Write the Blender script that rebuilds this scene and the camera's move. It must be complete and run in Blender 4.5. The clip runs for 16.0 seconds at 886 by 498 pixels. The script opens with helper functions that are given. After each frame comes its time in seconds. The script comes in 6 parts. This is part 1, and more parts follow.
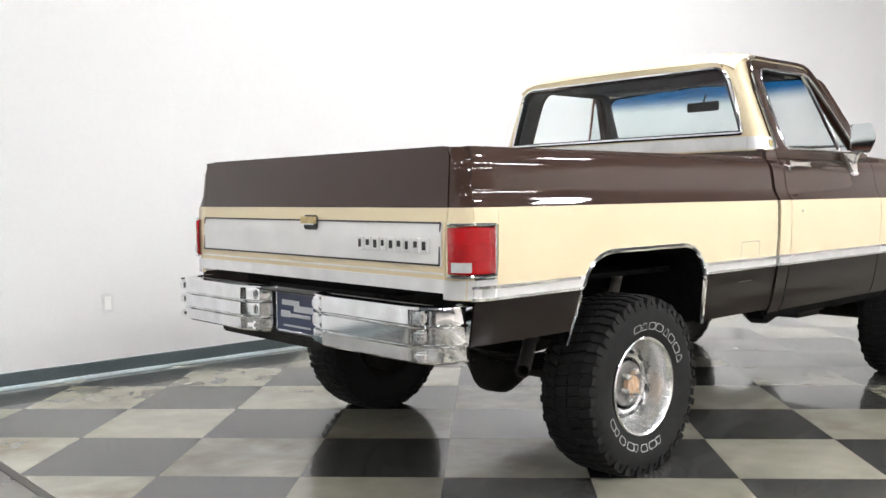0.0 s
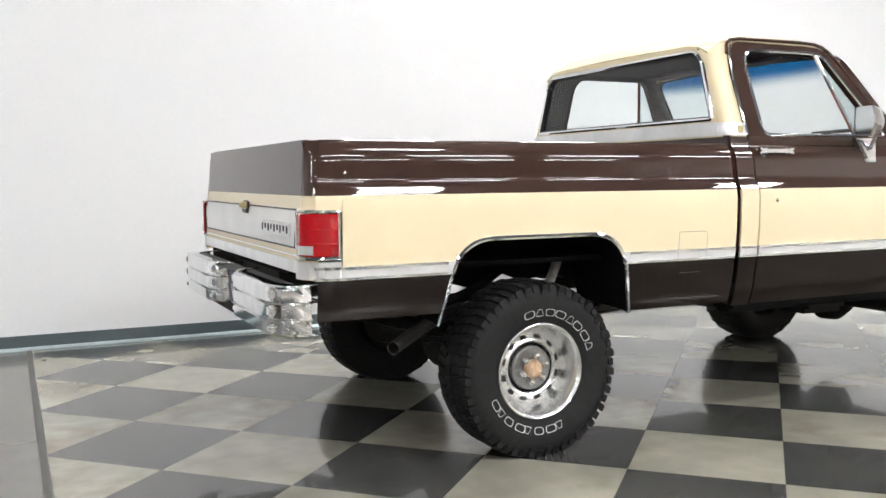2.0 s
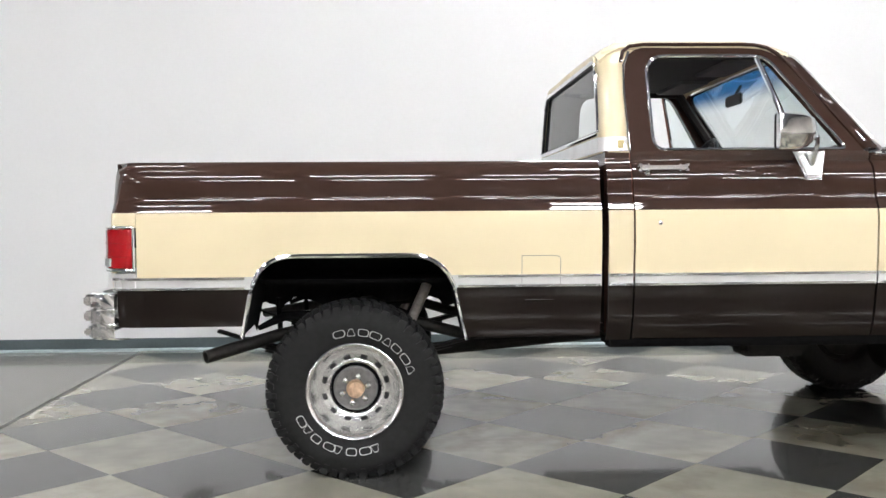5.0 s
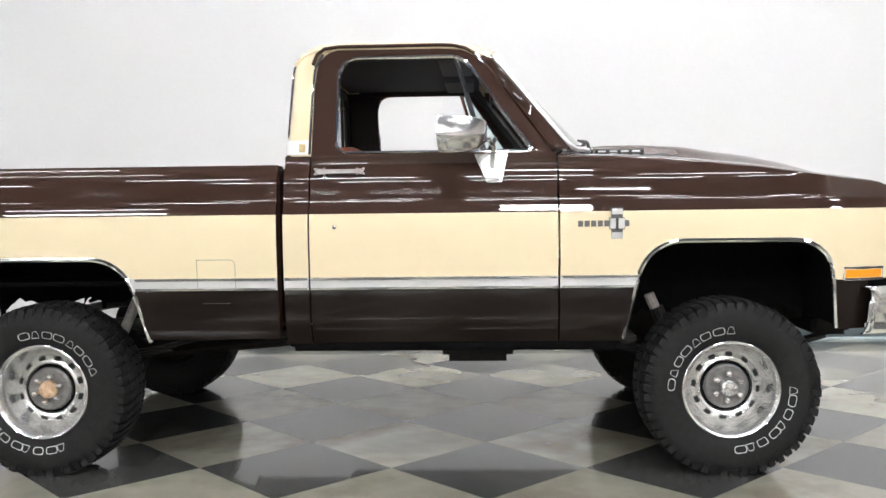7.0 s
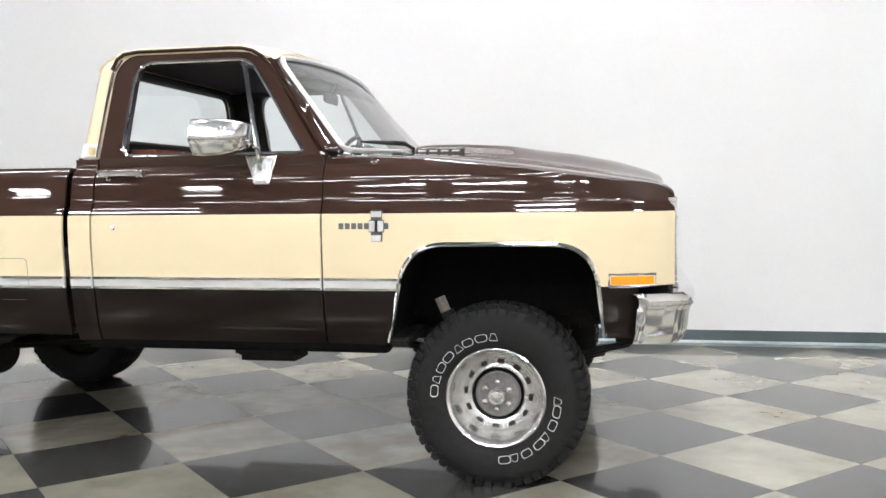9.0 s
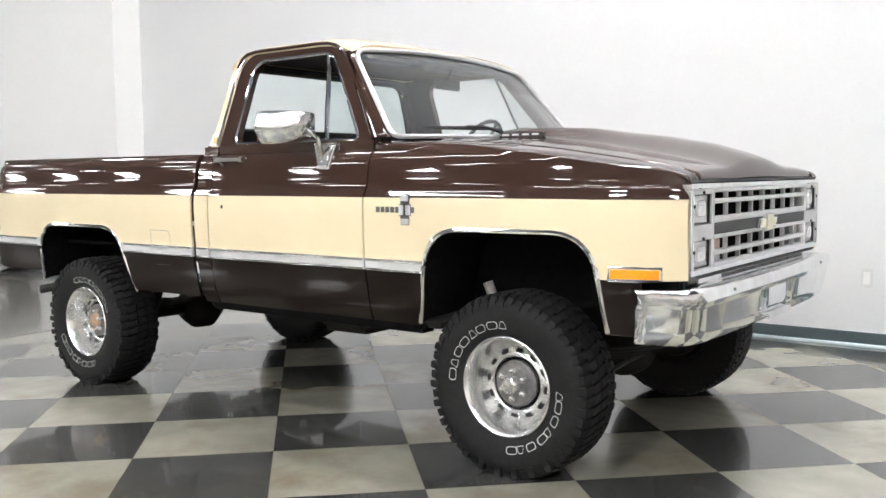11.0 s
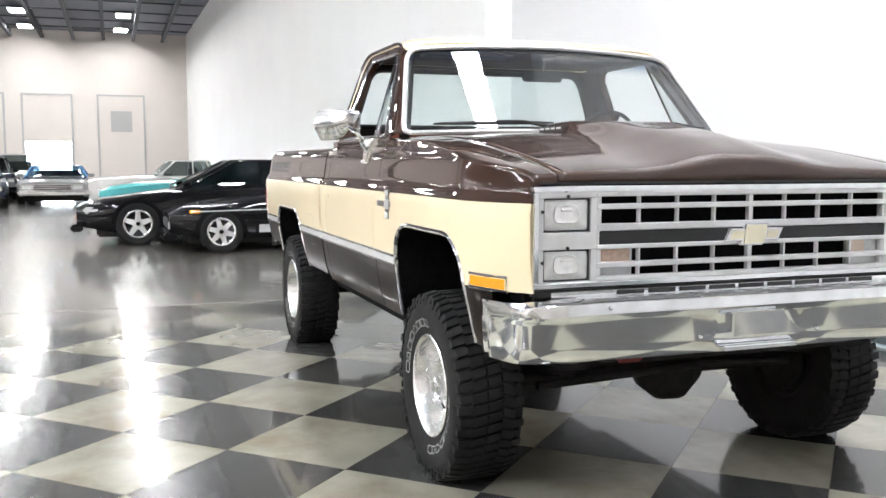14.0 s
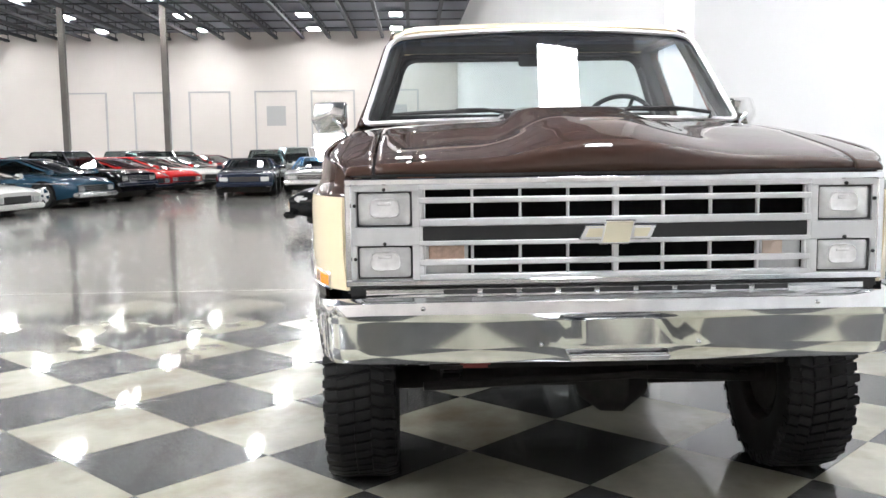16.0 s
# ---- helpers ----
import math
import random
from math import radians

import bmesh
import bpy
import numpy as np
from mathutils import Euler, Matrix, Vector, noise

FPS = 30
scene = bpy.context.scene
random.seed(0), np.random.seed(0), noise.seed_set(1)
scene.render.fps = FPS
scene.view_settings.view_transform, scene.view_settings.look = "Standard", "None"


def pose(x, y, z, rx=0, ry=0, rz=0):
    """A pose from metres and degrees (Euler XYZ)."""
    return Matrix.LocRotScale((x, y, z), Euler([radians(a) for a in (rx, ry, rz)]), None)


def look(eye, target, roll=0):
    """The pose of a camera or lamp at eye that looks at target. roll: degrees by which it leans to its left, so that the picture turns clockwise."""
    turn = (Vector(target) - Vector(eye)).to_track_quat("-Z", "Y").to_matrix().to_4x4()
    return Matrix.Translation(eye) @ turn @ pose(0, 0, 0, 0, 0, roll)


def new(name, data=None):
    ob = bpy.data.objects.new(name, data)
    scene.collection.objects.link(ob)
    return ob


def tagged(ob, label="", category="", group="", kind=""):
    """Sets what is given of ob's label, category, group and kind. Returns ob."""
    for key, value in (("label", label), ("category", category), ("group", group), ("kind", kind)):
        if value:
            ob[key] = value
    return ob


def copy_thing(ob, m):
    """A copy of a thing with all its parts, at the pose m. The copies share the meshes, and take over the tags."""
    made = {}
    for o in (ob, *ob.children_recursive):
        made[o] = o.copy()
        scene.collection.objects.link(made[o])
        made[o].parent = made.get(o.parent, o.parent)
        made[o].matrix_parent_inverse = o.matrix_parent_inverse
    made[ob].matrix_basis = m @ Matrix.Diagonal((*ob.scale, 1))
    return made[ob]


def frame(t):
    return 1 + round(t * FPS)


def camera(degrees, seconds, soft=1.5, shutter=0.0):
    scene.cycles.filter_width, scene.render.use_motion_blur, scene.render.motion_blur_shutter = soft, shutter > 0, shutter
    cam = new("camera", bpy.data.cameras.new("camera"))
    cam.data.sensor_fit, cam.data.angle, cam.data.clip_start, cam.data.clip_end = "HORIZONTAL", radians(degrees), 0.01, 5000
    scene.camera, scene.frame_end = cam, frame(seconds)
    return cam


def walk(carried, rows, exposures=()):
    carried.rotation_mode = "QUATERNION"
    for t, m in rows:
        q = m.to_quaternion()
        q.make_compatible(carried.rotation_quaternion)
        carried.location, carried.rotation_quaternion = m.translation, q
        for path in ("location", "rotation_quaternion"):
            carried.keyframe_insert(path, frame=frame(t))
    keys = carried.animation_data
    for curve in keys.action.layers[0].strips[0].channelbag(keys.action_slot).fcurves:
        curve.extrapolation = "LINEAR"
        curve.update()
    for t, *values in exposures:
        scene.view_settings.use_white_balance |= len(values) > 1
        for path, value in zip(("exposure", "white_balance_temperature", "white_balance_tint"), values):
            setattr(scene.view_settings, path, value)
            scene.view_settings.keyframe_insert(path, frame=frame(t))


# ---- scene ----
cam = camera(51.9, 16.0)
PATH = [
    (0, (-3.147, -3.207, 1.179), (-1.808, -1.726, 1.061), -0.66),
    (0.5, (-2.937, -3.5, 1.202), (-1.74, -1.903, 1.076), -0.69),
    (1, (-2.66, -3.775, 1.204), (-1.508, -2.145, 1.072), -0.65),
    (1.5, (-2.362, -3.973, 1.187), (-1.376, -2.239, 1.041), -0.73),
    (2, (-2.033, -4.265, 1.202), (-1.174, -2.466, 1.045), -0.46),
    (2.5, (-1.666, -4.395, 1.204), (-1.04, -2.501, 1.059), -0.63),
    (3, (-1.268, -4.511, 1.19), (-0.832, -2.565, 1.044), -0.68),
    (5.5, (0.625, -4.867, 1.129), (0.668, -2.869, 1.054), -0.5),
    (6, (1.091, -4.881, 1.147), (1.074, -2.883, 1.063), -0.7),
    (6.5, (1.532, -4.872, 1.166), (1.457, -2.876, 1.07), -0.7),
    (7, (1.922, -4.844, 1.185), (1.842, -2.849, 1.08), -0.7),
    (7.5, (2.281, -4.818, 1.201), (2.169, -2.825, 1.091), -0.5),
    (8, (2.675, -4.776, 1.221), (2.51, -2.786, 1.106), -0.6),
    (10.5, (4.615, -4.263, 1.223), (3.649, -2.519, 1.064), -0.5),
    (11, (4.954, -4.042, 1.235), (3.766, -2.441, 1.071), -0.5),
    (11.5, (5.253, -3.76, 1.228), (3.923, -2.275, 1.062), -0.5),
    (12, (5.559, -3.5, 1.242), (4.062, -2.184, 1.07), -0.4),
    (12.5, (5.861, -3.216, 1.25), (4.266, -2.022, 1.078), -0.3),
    (13, (6.074, -2.876, 1.27), (4.37, -1.844, 1.088), -0.4),
    (13.5, (6.264, -2.511, 1.265), (4.481, -1.625, 1.081), -0.0),
    (14, (6.406, -2.148, 1.274), (4.533, -1.473, 1.082), -0.0),
    (14.5, (6.468, -1.751, 1.27), (4.523, -1.329, 1.071), -0.3),
    (15, (6.515, -1.38, 1.269), (4.551, -1.066, 1.055), -0.3),
    (15.5, (6.545, -1.012, 1.269), (4.56, -0.885, 1.056), -0.3),
    (16, (6.588, -0.636, 1.277), (4.6, -0.579, 1.063), -0.8),
]
EXPOSE = [(0, 0.16, 6520, 10), (1.5, 0.11, 6500, 10), (3, 0.07, 6470, 10), (5.5, -0.02, 6450, 10), (10.5, 0.02, 6450, 10), (12, 0.10, 6420, 10), (13, 0.20, 6380, 10), (14, 0.29, 6320, 10), (16, 0.35, 6290, 10)]
walk(cam, [(t, look(eye, target, roll)) for t, eye, target, roll in PATH], EXPOSE)

# ---- world and light ----
world = bpy.data.worlds.new("hall_air")
scene.world = world
world.use_nodes = True
world.node_tree.nodes["Background"].inputs[0].default_value = (0.8, 0.87, 1.0, 1)
world.node_tree.nodes["Background"].inputs[1].default_value = 0.02
scene.view_settings.exposure = 0.0
LAMP_POWER = 156.0     # glow of the tube fixtures over the bay
NOSE_POWER = 65.0      # glow of the weaker fixture in front of the truck
HALL_POWER = 86.0     # glow of those over the far hall
SIDE_POWER = 140.0      # glow of the strips beside the bay


# ---- materials ----
def mat(name, color, rough=0.5, metal=0.0, coat=0.0, grain=0.0, grain_size=60.0, stain=0.0, stain_size=3.0, bump=0.0, coat_rough=0.03, spec=0.5, even=False, world_map=False, tint=None, vary=0.0):
    """Principled material with fine grain and broad stains, both in object metres."""
    m = bpy.data.materials.new(name)
    m.use_nodes = True
    nt = m.node_tree
    p = nt.nodes["Principled BSDF"]
    p.inputs["Roughness"].default_value = rough
    p.inputs["Metallic"].default_value = metal
    p.inputs["Coat Weight"].default_value = coat
    p.inputs["Coat Roughness"].default_value = coat_rough
    p.inputs["Specular IOR Level"].default_value = spec
    p.inputs["Base Color"].default_value = (*color, 1)
    if grain or stain or bump:
        tc = nt.nodes.new("ShaderNodeNewGeometry" if world_map else "ShaderNodeTexCoord")
        place = tc.outputs["Position" if world_map else "Object"]
        out = None
        for amount, size, detail in ((grain, grain_size, 4), (stain, stain_size, 6)):
            if not amount:
                continue
            n = nt.nodes.new("ShaderNodeTexNoise")
            n.inputs["Scale"].default_value = size
            n.inputs["Detail"].default_value = detail
            nt.links.new(place, n.inputs["Vector"])
            r = nt.nodes.new("ShaderNodeMapRange")
            r.inputs["From Min"].default_value, r.inputs["From Max"].default_value = 0.3, 0.7
            r.inputs["To Min"].default_value, r.inputs["To Max"].default_value = 1 - amount, 1 + amount
            nt.links.new(n.outputs["Fac"], r.inputs["Value"])
            mul = nt.nodes.new("ShaderNodeVectorMath")
            mul.operation = "SCALE"
            if out is None:
                mul.inputs[0].default_value = color
            else:
                nt.links.new(out, mul.inputs[0])
            nt.links.new(r.outputs["Result"], mul.inputs["Scale"])
            out = mul.outputs["Vector"]
        if tint:
            n2 = nt.nodes.new("ShaderNodeTexNoise")
            n2.inputs["Scale"].default_value, n2.inputs["Detail"].default_value = stain_size * 0.55, 7
            n2.inputs["Roughness"].default_value = 0.62
            nt.links.new(place, n2.inputs["Vector"])
            r2 = nt.nodes.new("ShaderNodeMapRange")
            r2.inputs["From Min"].default_value, r2.inputs["From Max"].default_value = 0.50, 0.72
            nt.links.new(n2.outputs["Fac"], r2.inputs["Value"])
            mx = nt.nodes.new("ShaderNodeMix")
            mx.data_type = "RGBA"
            nt.links.new(r2.outputs["Result"], mx.inputs["Factor"])
            nt.links.new(out, mx.inputs["A"])
            mx.inputs["B"].default_value = (*tint, 1)
            out = mx.outputs["Result"]
        if vary:
            info = nt.nodes.new("ShaderNodeObjectInfo")
            r3 = nt.nodes.new("ShaderNodeMapRange")
            r3.inputs["To Min"].default_value, r3.inputs["To Max"].default_value = 1 - vary, 1 + vary
            nt.links.new(info.outputs["Random"], r3.inputs["Value"])
            sc = nt.nodes.new("ShaderNodeVectorMath")
            sc.operation = "SCALE"
            nt.links.new(out, sc.inputs[0])
            nt.links.new(r3.outputs["Result"], sc.inputs["Scale"])
            out = sc.outputs["Vector"]
        if out is not None:
            nt.links.new(out, p.inputs["Base Color"])
        if stain and not even:
            rr = nt.nodes.new("ShaderNodeMapRange")
            rr.inputs["To Min"].default_value, rr.inputs["To Max"].default_value = max(0.02, rough * (1 - stain)), min(1, rough * (1 + stain))
            nt.links.new(n.outputs["Fac"], rr.inputs["Value"])
            nt.links.new(rr.outputs["Result"], p.inputs["Roughness"])
        if bump:
            n = nt.nodes.new("ShaderNodeTexNoise")
            n.inputs["Scale"].default_value = grain_size
            n.inputs["Detail"].default_value = 5
            nt.links.new(place, n.inputs["Vector"])
            b = nt.nodes.new("ShaderNodeBump")
            b.inputs["Strength"].default_value = bump
            b.inputs["Distance"].default_value = 0.004
            nt.links.new(n.outputs["Fac"], b.inputs["Height"])
            nt.links.new(b.outputs["Normal"], p.inputs["Normal"])
    return m


def glow(name, color, strength):
    m = bpy.data.materials.new(name)
    m.use_nodes = True
    nt = m.node_tree
    nt.nodes.remove(nt.nodes["Principled BSDF"])
    e = nt.nodes.new("ShaderNodeEmission")
    e.inputs[0].default_value, e.inputs[1].default_value = (*color, 1), strength
    nt.links.new(e.outputs[0], nt.nodes["Material Output"].inputs[0])
    return m


def pane(name, tint, gloss=1.0, haze=0.0, fade=None):
    """Thin window glass: tinted see-through, with gloss by the angle and a pale film for glare haze."""
    m = bpy.data.materials.new(name)
    m.use_nodes = True
    nt = m.node_tree
    nt.nodes.remove(nt.nodes["Principled BSDF"])
    t = nt.nodes.new("ShaderNodeBsdfTransparent")
    t.inputs[0].default_value = (*tint, 1)
    if fade:
        place, xyz, ramp, mx = (nt.nodes.new("ShaderNode" + k) for k in ("NewGeometry", "SeparateXYZ", "MapRange", "Mix"))
        ramp.inputs["From Min"].default_value, ramp.inputs["From Max"].default_value = fade[:2]
        ramp.interpolation_type = "SMOOTHSTEP"
        mx.data_type = "RGBA"
        mx.inputs["A"].default_value, mx.inputs["B"].default_value = (*fade[2], 1), (*tint, 1)
        nt.links.new(place.outputs["Position"], xyz.inputs[0])
        nt.links.new(xyz.outputs["Z"], ramp.inputs["Value"])
        nt.links.new(ramp.outputs["Result"], mx.inputs["Factor"])
        nt.links.new(mx.outputs["Result"], t.inputs[0])
    g = nt.nodes.new("ShaderNodeBsdfGlossy")
    g.inputs["Roughness"].default_value = 0.02
    f = nt.nodes.new("ShaderNodeLayerWeight")
    f.inputs[0].default_value = 0.5
    w = nt.nodes.new("ShaderNodeMath")
    w.operation = "POWER"
    w.inputs[1].default_value = 4.0
    k = nt.nodes.new("ShaderNodeMath")
    k.operation = "MULTIPLY_ADD"
    k.inputs[1].default_value, k.inputs[2].default_value = 0.85 * gloss, 0.05 * gloss
    nt.links.new(f.outputs["Facing"], w.inputs[0])
    x = nt.nodes.new("ShaderNodeMixShader")
    nt.links.new(w.outputs[0], k.inputs[0])
    nt.links.new(k.outputs[0], x.inputs[0])
    d = nt.nodes.new("ShaderNodeBsdfDiffuse")
    d.inputs[0].default_value = (0.8, 0.8, 0.8, 1)
    film = nt.nodes.new("ShaderNodeMixShader")
    film.inputs[0].default_value = haze
    nt.links.new(t.outputs[0], film.inputs[1])
    nt.links.new(d.outputs[0], film.inputs[2])
    nt.links.new(film.outputs[0], x.inputs[1])
    nt.links.new(g.outputs[0], x.inputs[2])
    nt.links.new(x.outputs[0], nt.nodes["Material Output"].inputs[0])
    return m


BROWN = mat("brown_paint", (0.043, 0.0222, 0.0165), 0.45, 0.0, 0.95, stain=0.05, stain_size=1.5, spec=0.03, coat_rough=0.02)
# Lower brown: about a quarter of the upper brown's colour values.
BROWN_LOW = mat("darker_lower_brown", (0.0092, 0.0056, 0.0045), 0.5, 0.0, 0.42, grain=0.06, grain_size=90, stain=0.12, stain_size=4, coat_rough=0.06, spec=0.08)
CREAM = mat("cream_paint", (0.79, 0.675, 0.455), 0.4, 0.0, 0.8, stain=0.03, stain_size=2, spec=0.2)
CHROME = mat("chrome", (0.82, 0.83, 0.84), 0.085, 1.0, stain=0.10, stain_size=14)
MIRROR_CHROME = mat("worn_mirror_chrome", (0.82, 0.82, 0.82), 0.15, 1.0, stain=0.25, stain_size=14)
STEEL = mat("polished_wheel_steel", (0.81, 0.81, 0.80), 0.25, 0.94, stain=0.06, stain_size=14, even=True)
HUB_GREY = mat("cast_hub_grey", (0.22, 0.215, 0.21), 0.45, 0.7, grain=0.15, grain_size=50)
HEAD_LENS = mat("fluted_headlight_lens", (0.76, 0.77, 0.77), 0.18, 0.45, 1.0, grain=0.10, grain_size=32, bump=0.45)
REFLECTOR = mat("silvered_reflector", (0.90, 0.90, 0.90), 0.22, 0.35, 1.0, grain=0.10, grain_size=40, bump=0.3)
SILVER = mat("silver_trim", (0.78, 0.78, 0.78), 0.30, 0.6, stain=0.08, stain_size=9)
SIDE_TRIM = mat("bright_side_moulding", (0.84, 0.84, 0.84), 0.24, 0.45, stain=0.08, stain_size=9)
GRILLE = mat("silver_grille_plastic", (0.66, 0.66, 0.665), 0.34, 0.30, stain=0.07, stain_size=12)
WHITE_PANEL = mat("brushed_white_panel", (0.80, 0.80, 0.79), 0.34, 0.08, stain=0.05, stain_size=6)
BLACK = mat("black_plastic", (0.012, 0.012, 0.013), 0.45, grain=0.15, grain_size=80)
UNDER = mat("dark_underbody", (0.014, 0.013, 0.012), 0.75, grain=0.35, grain_size=25, stain=0.4, stain_size=6, bump=0.2, spec=0.25)
LINER = mat("wheel_well_liner", (0.0065, 0.0065, 0.0070), 0.9, grain=0.3, grain_size=30, spec=0.08)
RUBBER = mat("tyre_rubber", (0.0088, 0.0088, 0.0090), 0.70, spec=0.30, grain=0.25, grain_size=45, stain=0.2, stain_size=7, bump=0.12)
LETTER = mat("tyre_white_rubber", (0.62, 0.62, 0.60), 0.65, grain=0.2, grain_size=60)
RED_LENS = mat("red_lens", (0.40, 0.004, 0.008), 0.25, 0.0, 0.9, spec=0.2, grain=0.10, grain_size=40)
CLEAR_LENS = mat("clear_lens", (0.62, 0.63, 0.63), 0.14, 0.25, 1.0, grain=0.05, grain_size=60)
AMBER = mat("amber_lens", (0.88, 0.32, 0.006), 0.2, 0.0, 1.0, grain=0.1, grain_size=140)
# This and AMBER_PALE: amber paled for the silvery sheen seen off-axis.
AMBER_DIM = mat("pale_amber_lens", (0.50, 0.35, 0.27), 0.2, 0.0, 1.0, grain=0.15, grain_size=100)
BADGE_GREY = mat("dark_badge_grey", (0.15, 0.15, 0.15), 0.3, 0.5)
AMBER_PALE = mat("palest_amber_lens", (0.62, 0.50, 0.40), 0.2, 0.1, 1.0)
GOLD = mat("gold_badge", (0.78, 0.73, 0.56), 0.3, 0.4, stain=0.1)
BLUE_PLATE = mat("blue_plate", (0.035, 0.05, 0.11), 0.35)
PLATE_INK = mat("plate_white_ink", (0.6, 0.62, 0.65), 0.4)
TAPE = mat("yellow_tape", (0.58, 0.46, 0.22), 0.6, grain=0.2, grain_size=60)
GLASS = pane("window_glass", (0.86, 0.92, 0.92))
# The pale film on the screen glass stands for glare, mixed in as white.
BLUE_GLASS = pane("blue_sun_band_glass", (0.012, 0.13, 0.33), 1.2, 0.02, (1.715, 1.815, (0.86, 0.92, 0.92)))
SCREEN_GLASS = pane("windscreen_glass", (0.86, 0.92, 0.92), 1.5, 0.014)
CABIN = mat("dark_brown_cabin_trim", (0.014, 0.012, 0.011), 0.7, grain=0.2, grain_size=60)
VISOR = mat("pale_grey_visor_cloth", (0.15, 0.15, 0.16), 0.8, grain=0.1, grain_size=120)
HEADLINER = mat("grey_headliner", (0.020, 0.022, 0.027), 0.85, grain=0.15, grain_size=120)
SEAT = mat("tan_seat_cloth", (0.24, 0.085, 0.05), 0.8, grain=0.2, grain_size=150, bump=0.2)
RUST = mat("rusty_hub_grease", (0.50, 0.34, 0.22), 0.55, grain=0.3, grain_size=50)
SHOCK = mat("white_shock_paint", (0.30, 0.27, 0.25), 0.5, grain=0.35, grain_size=35)
RED_PAINT = mat("red_part_paint", (0.16, 0.02, 0.02), 0.5)
PIPE = mat("exhaust_pipe_steel", (0.03, 0.028, 0.026), 0.5, 0.6, grain=0.3, grain_size=30)

# Same wall white twice: the brighter fall of light is put into the first.
WALL_LIT = mat("lit_white_wall_paint", (0.86, 0.86, 0.85), 0.62, grain=0.012, grain_size=40, stain=0.02, stain_size=0.5, bump=0.03)
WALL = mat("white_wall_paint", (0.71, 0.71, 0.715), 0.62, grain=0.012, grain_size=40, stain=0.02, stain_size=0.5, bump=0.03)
FAR_WALL = mat("far_wall_white", (0.66, 0.615, 0.58), 0.7, stain=0.05, stain_size=0.25)
BASE_TOE = mat("pale_baseboard_toe", (0.30, 0.36, 0.37), 0.25, grain=0.12, stain=0.2)
BASE = mat("teal_grey_baseboard", (0.075, 0.098, 0.105), 0.32, grain=0.08, stain=0.1)
TILE_LIGHT = mat("cream_stained_tile", (0.262, 0.252, 0.202), 0.22, 0, 0.52, grain=0.06, grain_size=9, stain=0.16, stain_size=2.2, coat_rough=0.05, spec=0.2, even=True, world_map=True, tint=(0.150, 0.125, 0.080), vary=0.07)
TILE_DARK = mat("charcoal_stained_tile", (0.049, 0.049, 0.047), 0.22, 0, 0.54, grain=0.10, grain_size=9, stain=0.22, stain_size=2.2, coat_rough=0.05, spec=0.2, even=True, world_map=True, tint=(0.060, 0.056, 0.046), vary=0.12)
CONCRETE = mat("polished_concrete", (0.135, 0.129, 0.115), 0.24, 0, 0.42, grain=0.05, grain_size=8, stain=0.16, stain_size=0.7, coat_rough=0.085, spec=0.2, even=True, tint=(0.105, 0.097, 0.082))
JOINT = mat("floor_joint_filler", (0.07, 0.068, 0.06), 0.5, grain=0.2)
CEIL = mat("ceiling_deck", (0.20, 0.205, 0.24), 0.8, stain=0.1, stain_size=0.4)
BEAM = mat("ceiling_steel", (0.055, 0.058, 0.068), 0.7)
COLUMN = mat("column_grey_paint", (0.10, 0.092, 0.082), 0.6, stain=0.15, stain_size=2)
FRAME_GREY = mat("door_track_grey", (0.42, 0.42, 0.42), 0.5)
TUBE = glow("tube_glow", (0.985, 0.99, 1.0), LAMP_POWER)
TUBE_NOSE = glow("nose_tube_glow", (0.985, 0.99, 1.0), NOSE_POWER)
TUBE_SIDE = glow("side_tube_glow", (0.985, 0.985, 0.985), SIDE_POWER)
TUBE_HALL = glow("hall_tube_glow", (1.0, 0.985, 0.965), HALL_POWER)
DAYLIGHT = glow("open_door_daylight", (0.85, 0.92, 1.0), 32.0)


# ---- mesh helpers ----
def part(name, bm, material, parent=None, label="", smooth=35.0):
    """Link a bmesh as one mesh object under its thing."""
    me = bpy.data.meshes.new(name)
    bmesh.ops.recalc_face_normals(bm, faces=bm.faces[:])
    bm.to_mesh(me)
    bm.free()
    for m in (material if isinstance(material, (list, tuple)) else [material]):
        me.materials.append(m)
    if smooth:
        me.shade_smooth()
        me.set_sharp_from_angle(angle=radians(smooth))
    ob = new(name, me)
    ob.parent = parent
    if label:
        ob["label"] = label
    return ob


def thing(name, label, category, group="", at=None):
    ob = new(name)
    ob.empty_display_size = 0.2
    if at is not None:
        ob.matrix_basis = at
    return tagged(ob, label, category, group)


def box(bm, x0, x1, y0, y1, z0, z1, bevel=0.0, seg=2):
    geo = bmesh.ops.create_cube(bm, size=1)
    vs = geo["verts"]
    for v in vs:
        v.co = Vector(((x0 + x1) / 2 + v.co.x * (x1 - x0), (y0 + y1) / 2 + v.co.y * (y1 - y0), (z0 + z1) / 2 + v.co.z * (z1 - z0)))
    if bevel:
        es = list({e for v in vs for e in v.link_edges})
        bmesh.ops.bevel(bm, geom=es, offset=bevel, segments=seg, affect="EDGES", clamp_overlap=True)
    return bm


def boxed(*args, **kw):
    return box(bmesh.new(), *args, **kw)


